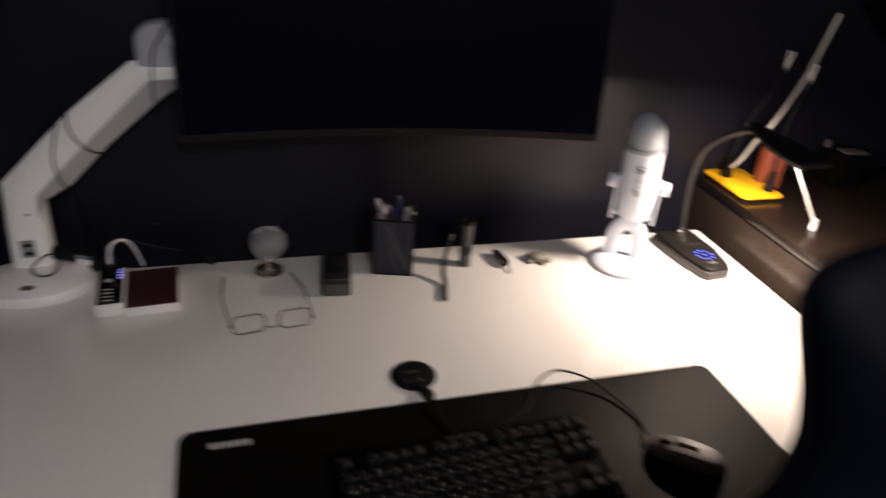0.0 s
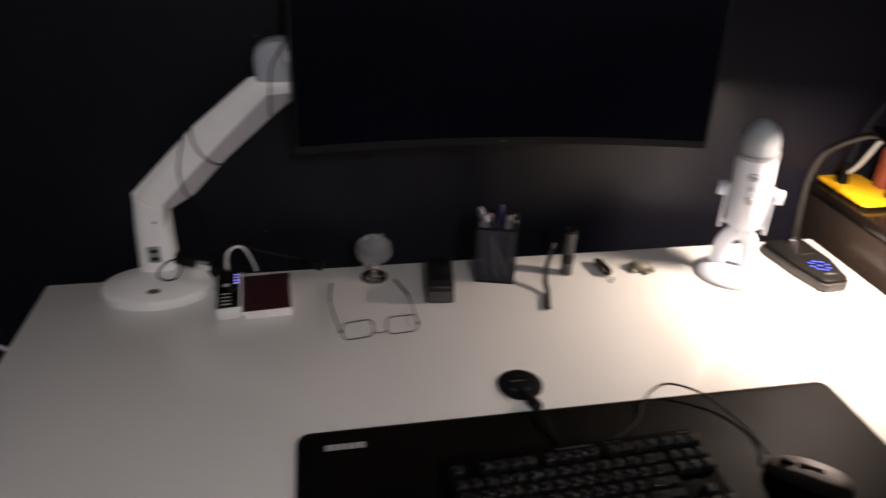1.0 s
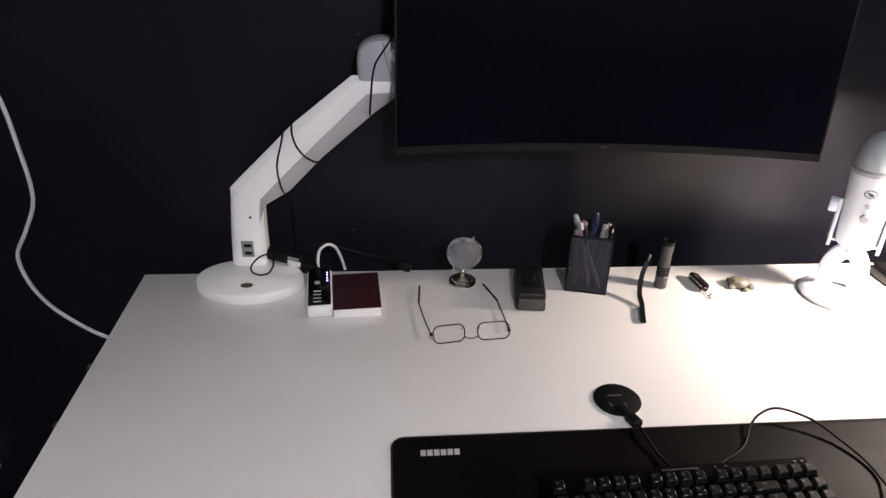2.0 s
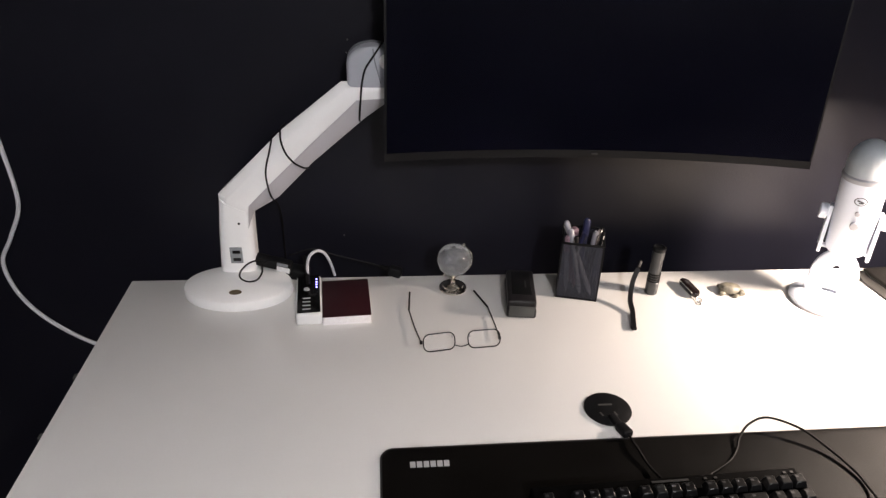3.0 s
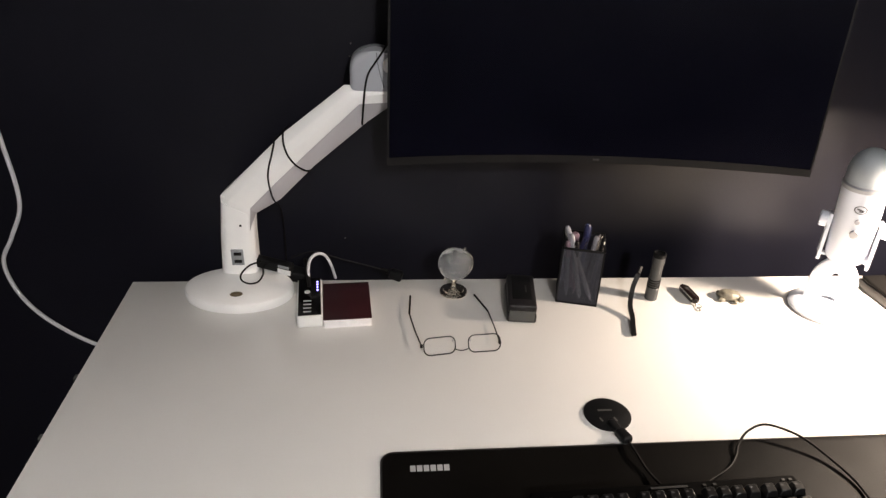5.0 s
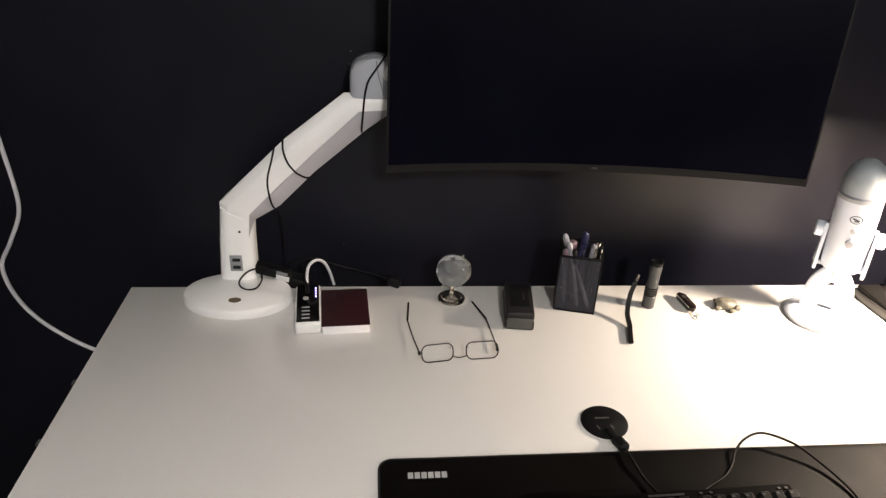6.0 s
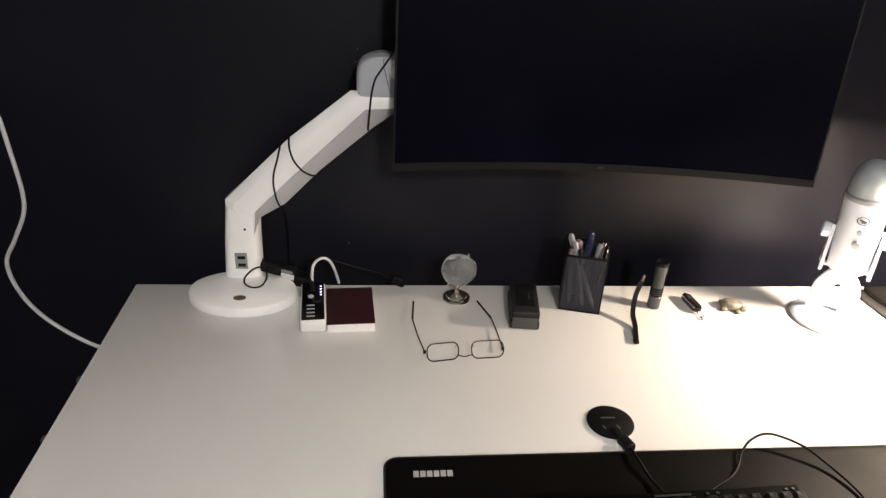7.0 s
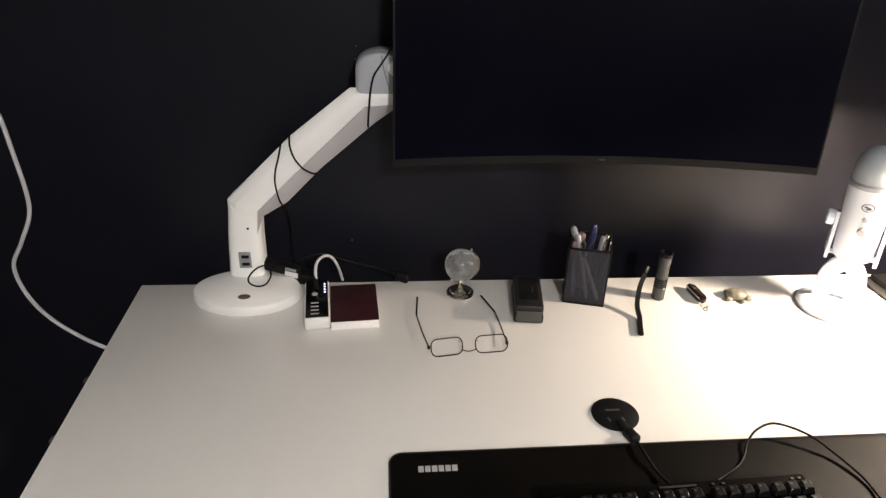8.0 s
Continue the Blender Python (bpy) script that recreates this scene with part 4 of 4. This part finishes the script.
# ---- charging puck and cables ----
puck = thing("charging_puck", pose(0.8205, -0.398, DZ), "round black wireless charging puck with its cable plug", "charger")
part("disc", lathe([(0, 0), (0.0320, 0), (0.0352, 0.0006), (0.0358, 0.0015), (0.0350, 0.0026), (0.0332, 0.0032), (0, 0.0029)], 56), "gloss_black", puck)
part("rim", lathe([(0.0338, 0.0029), (0.0356, 0.0022), (0.0360, 0.0028), (0.0348, 0.0036)], 56), "black", puck)
part("print", box((0.022, 0.0034, 0.0006), (-0.002, 0.008, 0.0036)), "dull_grey", puck)
for x in (-0.011, 0.011):
    part("tick", box((0.0026, 0.0085, 0.0006), (x - 0.002, -0.012, 0.0036), turn=pose(0, 0, 0, 0, 0, 20)), "dull_grey", puck)
part("socket", box((0.013, 0.030, 0.0075), (0.0035, -0.030, 0.0048), 0.003, 3, turn=pose(0, 0, 0, 0, 0, 14)), "black", puck)
part("plug", box((0.0165, 0.026, 0.0125), (0.0085, -0.051, 0.0080), 0.004, 3, turn=pose(0, 0, 0, -8, 0, 16)), "black", puck)


def cable(name, pts, r, mat, label, per=10):
    return solid(name, tube(pts, r, per, 8), mat, label, "cable")


cable("charging_cable", [(0.8325, -0.460, 0.7590), (0.836, -0.486, 0.7600), (0.842, -0.514, 0.7575), (0.849, -0.537, 0.7590), (0.855, -0.552, 0.761)], 0.0019, "rubber", "black cable from the charging puck to the keyboard")
cable("mouse_cable", [(1.122, -0.598, 0.764), (1.128, -0.570, 0.757), (1.126, -0.540, 0.757), (1.110, -0.500, 0.760), (1.085, -0.468, 0.767), (1.046, -0.447, 0.770), (1.014, -0.455, 0.767), (0.992, -0.474, 0.760), (0.980, -0.493, 0.7565), (0.960, -0.514, 0.7565), (0.925, -0.535, 0.7570), (0.900, -0.552, 0.760)], 0.0018, "rubber", "thin black mouse cable in a loose loop")
# wound round the monitor arm
cable("arm_cable", [(0.497, 0.012, 1.222), (0.482, -0.013, 1.202), (0.468, -0.016, 1.182), (0.457, -0.015, 1.164), (0.451, -0.013, 1.138), (0.448, -0.012, 1.108), (0.446, -0.006, 1.085), (0.445, 0.006, 1.069), (0.447, 0.030, 1.062)], 0.0017, "rubber", "thin black cable hanging over the monitor arm")
cable("arm_cable", [(0.312, 0.034, 1.055), (0.3075, 0.004, 1.056), (0.307, -0.006, 1.050), (0.308, -0.012, 1.037), (0.314, -0.0125, 1.016), (0.325, -0.0125, 1.000), (0.334, -0.011, 0.992), (0.344, -0.002, 0.983), (0.350, 0.020, 0.975)], 0.0017, "rubber", "black cable wound round the monitor arm")
cable("arm_cable", [(0.296, 0.034, 1.038), (0.291, 0.002, 1.041), (0.290, -0.008, 1.034), (0.285, -0.0125, 1.014), (0.279, -0.0125, 0.994), (0.276, -0.012, 0.975), (0.277, -0.010, 0.953), (0.280, 0.000, 0.926), (0.284, 0.040, 0.890), (0.284, 0.070, 0.84), (0.281, 0.088, 0.76), (0.280, 0.092, 0.60)], 0.0017, "rubber", "black cable wound round the monitor arm and hanging down behind")
# tangle beside the power bank
adapter = thing("cable_adapter", pose(0.268, 0.006, DZ + 0.033, 0, 8, -14), "black plug adapter with a white label, lying behind the foot", "adapter")
part("body", box((0.078, 0.022, 0.020), (0, 0, 0), 0.005, 3), "black", adapter)
part("paper_label", box((0.026, 0.0012, 0.011), (0.026, -0.0112, -0.004), 0.0002), "label", adapter, "white paper label")
part("print", box((0.022, 0.0012, 0.006), (0.024, -0.0111, 0.0062), 0.0002), "panel_grey", adapter)
part("sleeve", lathe([(0, 0), (0.010, 0), (0.0085, 0.026), (0.004, 0.034), (0, 0.034)], 18, m=pose(-0.036, 0, 0.002) @ pose(0, 0, 0, 0, -90, 0)), "black", adapter)
part("lower_body", box((0.060, 0.030, 0.024), (0.040, 0.012, -0.018), 0.005, 3), "black", adapter)
cable("loop_cable", [(0.251, -0.004, 0.796), (0.229, -0.020, 0.797), (0.215, -0.036, 0.788), (0.216, -0.046, 0.780), (0.230, -0.050, 0.7745), (0.246, -0.046, 0.776), (0.254, -0.032, 0.784), (0.252, -0.012, 0.789), (0.262, -0.002, 0.792)], 0.0017, "rubber", "thin black cable loop on the white foot")
cable("usb_cable", [(0.330, 0.004, 0.795), (0.334, -0.020, 0.806), (0.338, -0.042, 0.801), (0.341, -0.056, 0.788), (0.343, -0.068, 0.778)], 0.0038, "rubber", "black usb cable plugged into the power bank")
cable("usb_cable", [(0.342, -0.060, 0.780), (0.341, -0.045, 0.806), (0.346, -0.036, 0.821), (0.359, -0.026, 0.825), (0.371, -0.016, 0.814), (0.380, -0.006, 0.788), (0.387, 0.002, 0.7535)], 0.0028, "white_cable", "short white usb cable arching behind the notebook")
cable("adapter_cable", [(0.300, 0.02, 0.79), (0.345, 0.020, 0.803), (0.380, 0.020, 0.792), (0.413, 0.020, 0.781), (0.447, 0.020, 0.771), (0.492, 0.008, 0.764)], 0.0017, "cable_sheen", "thin black cable along the back of the desk")
plug = thing("cable_plug", pose(0.506, 0.000, DZ + 0.0115, 0, 10, -20), "black plug lying at the desk's back edge", "plug")
part("body", box((0.026, 0.017, 0.020), (0, 0, -0.001), 0.004, 3), "black", plug)
part("strain_relief", lathe([(0, 0), (0.005, 0), (0.003, 0.016), (0, 0.016)], 14, m=pose(-0.016, 0, 0) @ pose(0, 0, 0, 0, -90, 0)), "rubber", plug)

# ---- wall and left side ----
cable("wall_cable", [(-0.327, 0.096, 1.457), (-0.272, 0.096, 1.237), (-0.231, 0.098, 1.082), (-0.221, 0.098, 0.987), (-0.22, 0.098, 0.872), (-0.253, 0.098, 0.797), (-0.283, 0.098, 0.742), (-0.279, 0.098, 0.682), (-0.253, 0.096, 0.627), (-0.207, 0.092, 0.58), (-0.137, 0.085, 0.537), (-0.027, 0.075, 0.497), (0.083, 0.07, 0.477)], 0.0042, "white_cable", "white power cable hanging against the dark wall")
for x, z in ((0.424, 1.186), (0.421, 1.163), (0.402, 0.785)):
    solid("wall_screw", lathe([(0, 0), (0.0022, 0), (0.0016, 0.0016), (0, 0.002)], 12, m=ALONG_Y), "chrome", "tiny bright screw head in the dark wall", "screw", pose(x, WALL_Y, z), "screws in the wall")
socket = thing("power_strip", pose(-0.550, 0.085, 0.165, 0, 0, 0), "white power strip fixed low on the dark wall", "power strip")
part("housing", box((0.13, 0.05, 0.05), (0, 0, 0), 0.004, 3), "white", socket)
for k in range(2):
    part("outlet", lathe([(0, 0), (0.018, 0), (0.018, 0.002), (0.015, 0.002), (0.014, -0.004), (0, -0.004)], 24, m=pose(-0.03 + 0.06 * k, -0.025, 0) @ ALONG_Y), "panel_grey", socket)
for pts in ([(-0.004, -0.13, 0.716), (-0.020, -0.12, 0.712), (-0.024, -0.10, 0.69), (-0.012, -0.08, 0.66), (0.01, -0.06, 0.60)],
            [(0.02, 0.03, 0.70), (-0.06, 0.05, 0.56), (-0.10, 0.06, 0.42), (-0.09, 0.07, 0.25), (-0.05, 0.07, 0.02)]):
    cable("hanging_cable", pts, 0.0035, "rubber", "black cable hanging beside the desk's edge")

dish = thing("glass_dish", pose(0.371, -0.616, DZ), "small clear glass dish standing on the desk", "dish")
part("bowl", lathe([(0, 0), (0.024, 0), (0.028, 0.003), (0.038, 0.016), (0.0395, 0.017), (0.038, 0.0178), (0.036, 0.0165), (0.0265, 0.005), (0.023, 0.003), (0, 0.003)], 48), "lens", dish).visible_shadow = False

# ---- on the cabinet ----
def soldering_stand():
    ob = thing("soldering_stand", pose(1.708, 0.026, CAB_Z), "yellow soldering stand with flexible arms and metal clips", "soldering stand")
    part("base_plate", prism(round_rect(0.104, 0.160, 0.008, 5), 0.008, 0.014, 0.0015), "yellow", ob, "bright yellow enamelled plate")
    for x in (-0.042, 0.042):
        for y in (-0.068, 0.068):
            part("rubber_foot", lathe([(0, 0), (0.007, 0), (0.006, 0.009), (0, 0.009)], 14, m=pose(x, y, 0)), "rubber", ob)
    inv = ob.matrix_world.inverted()

    def arm(foot, pts, r, mat, clip=None):
        f = inv @ Vector(foot)
        part("socket", lathe([(0, 0.013), (0.0135, 0.013), (0.0125, 0.020), (0.0085, 0.036), (0.0055, 0.060), (0, 0.060)], 20, m=pose(f.x, f.y, 0)), "lamp_black", ob)
        a = part("arm", tube([inv @ Vector(p) for p in pts], r, 8, 10), mat, ob)
        if clip:
            c, way = inv @ Vector(pts[-1]), Vector(clip).normalized()
            for s in (-1, 1):
                turn = way.to_track_quat("Z", "Y").to_matrix().to_4x4()
                part("clip_jaw", box((0.0045, 0.0022, 0.044), (0, 0, 0), 0.0006, turn=Matrix.Translation(c + way * 0.014) @ turn @ pose(s * 0.0035, 0, 0, 0, s * 9, 0)), "rod", a, "steel crocodile clip")
    arm((1.690, 0.066, CAB_Z), [(1.690, 0.066, CAB_Z + 0.03), (1.692, 0.062, 0.925), (1.694, 0.058, 0.965), (1.700, 0.050, 1.005), (1.722, 0.035, 1.075), (1.731, 0.030, 1.125)], 0.0026, "black", (0.1, 0, 1))
    arm((1.742, -0.022, CAB_Z), [(1.742, -0.022, CAB_Z + 0.03), (1.750, -0.010, 0.93), (1.766, 0.010, 0.985), (1.785, 0.022, 1.04), (1.800, 0.022, 1.100)], 0.0026, "black", (-0.1, 0, 1))
    arm((1.690, 0.066, CAB_Z), [(1.690, 0.066, CAB_Z + 0.03), (1.700, 0.045, 0.905), (1.716, 0.030, 0.960), (1.738, 0.022, 1.003), (1.780, 0.020, 1.096), (1.796, 0.020, 1.158), (1.817, 0.020, 1.243)], 0.0038, "flex")
    arm((1.690, 0.066, CAB_Z), [(1.686, 0.062, CAB_Z + 0.03), (1.655, 0.030, 0.884), (1.630, 0.005, 0.868), (1.600, -0.022, 0.862)], 0.0016, "rubber")


soldering_stand()
card = thing("card_box", pose(1.776, 0.030, CAB_Z, 0, 0, -8), "small red-brown cardboard box standing on the cabinet", "box")
part("carton", box((0.055, 0.030, 0.105), (0, 0, 0.0525), 0.002), "red_box", card)
part("lid_flap", box((0.056, 0.031, 0.003), (0, 0, 0.1055), 0.001), "red_box", card)
rod = thing("steel_rod", pose(1.727, -0.190, CAB_Z), "slender bright steel rod on a small foot, lit by the lamp", "rod")
part("foot", lathe([(0, 0), (0.0050, 0), (0.0060, 0.004), (0.0052, 0.014), (0.0034, 0.026), (0, 0.028)], 24), "rod", rod, "rounded bright steel end")
part("shaft", tube([(0, 0, 0.015), (-0.045, -0.002, 0.075), (-0.094, -0.004, 0.140), (-0.13, -0.004, 0.19)], 0.0033, 6, 12, taper=lambda f: 1.0 - 0.6 * min(1.0, f * 1.6)), "rod", rod)
tool = thing("tool_box", pose(1.995, 0.040, CAB_Z, 0, 0, -4), "small dark box with a dull grey top on the cabinet", "box")
part("body", box((0.085, 0.075, 0.080), (0, 0, 0.040), 0.004), "key_case", tool)
part("grey_top", box((0.062, 0.034, 0.004), (0.006, -0.014, 0.082), 0.001), "dull_grey", tool, "dull grey top plate")
part("knob", lathe([(0, 0), (0.010, 0), (0.008, 0.018), (0, 0.020)], 20, m=pose(-0.034, 0.028, 0.079)), "lamp_grey", tool)
shelf = thing("wall_shelf", pose(2.35, 0.0, 1.262), "brown wooden shelf board fixed to the wall", "shelf")
part("board", box((0.80, 0.20, 0.022), (0, WALL_Y - 0.10, 0.0), 0.002), "cabinet", shelf)
for x in (-0.3, 0.3):
    part("bracket", box((0.02, 0.16, 0.02), (x, WALL_Y - 0.08, -0.021), 0.002), "black", shelf)
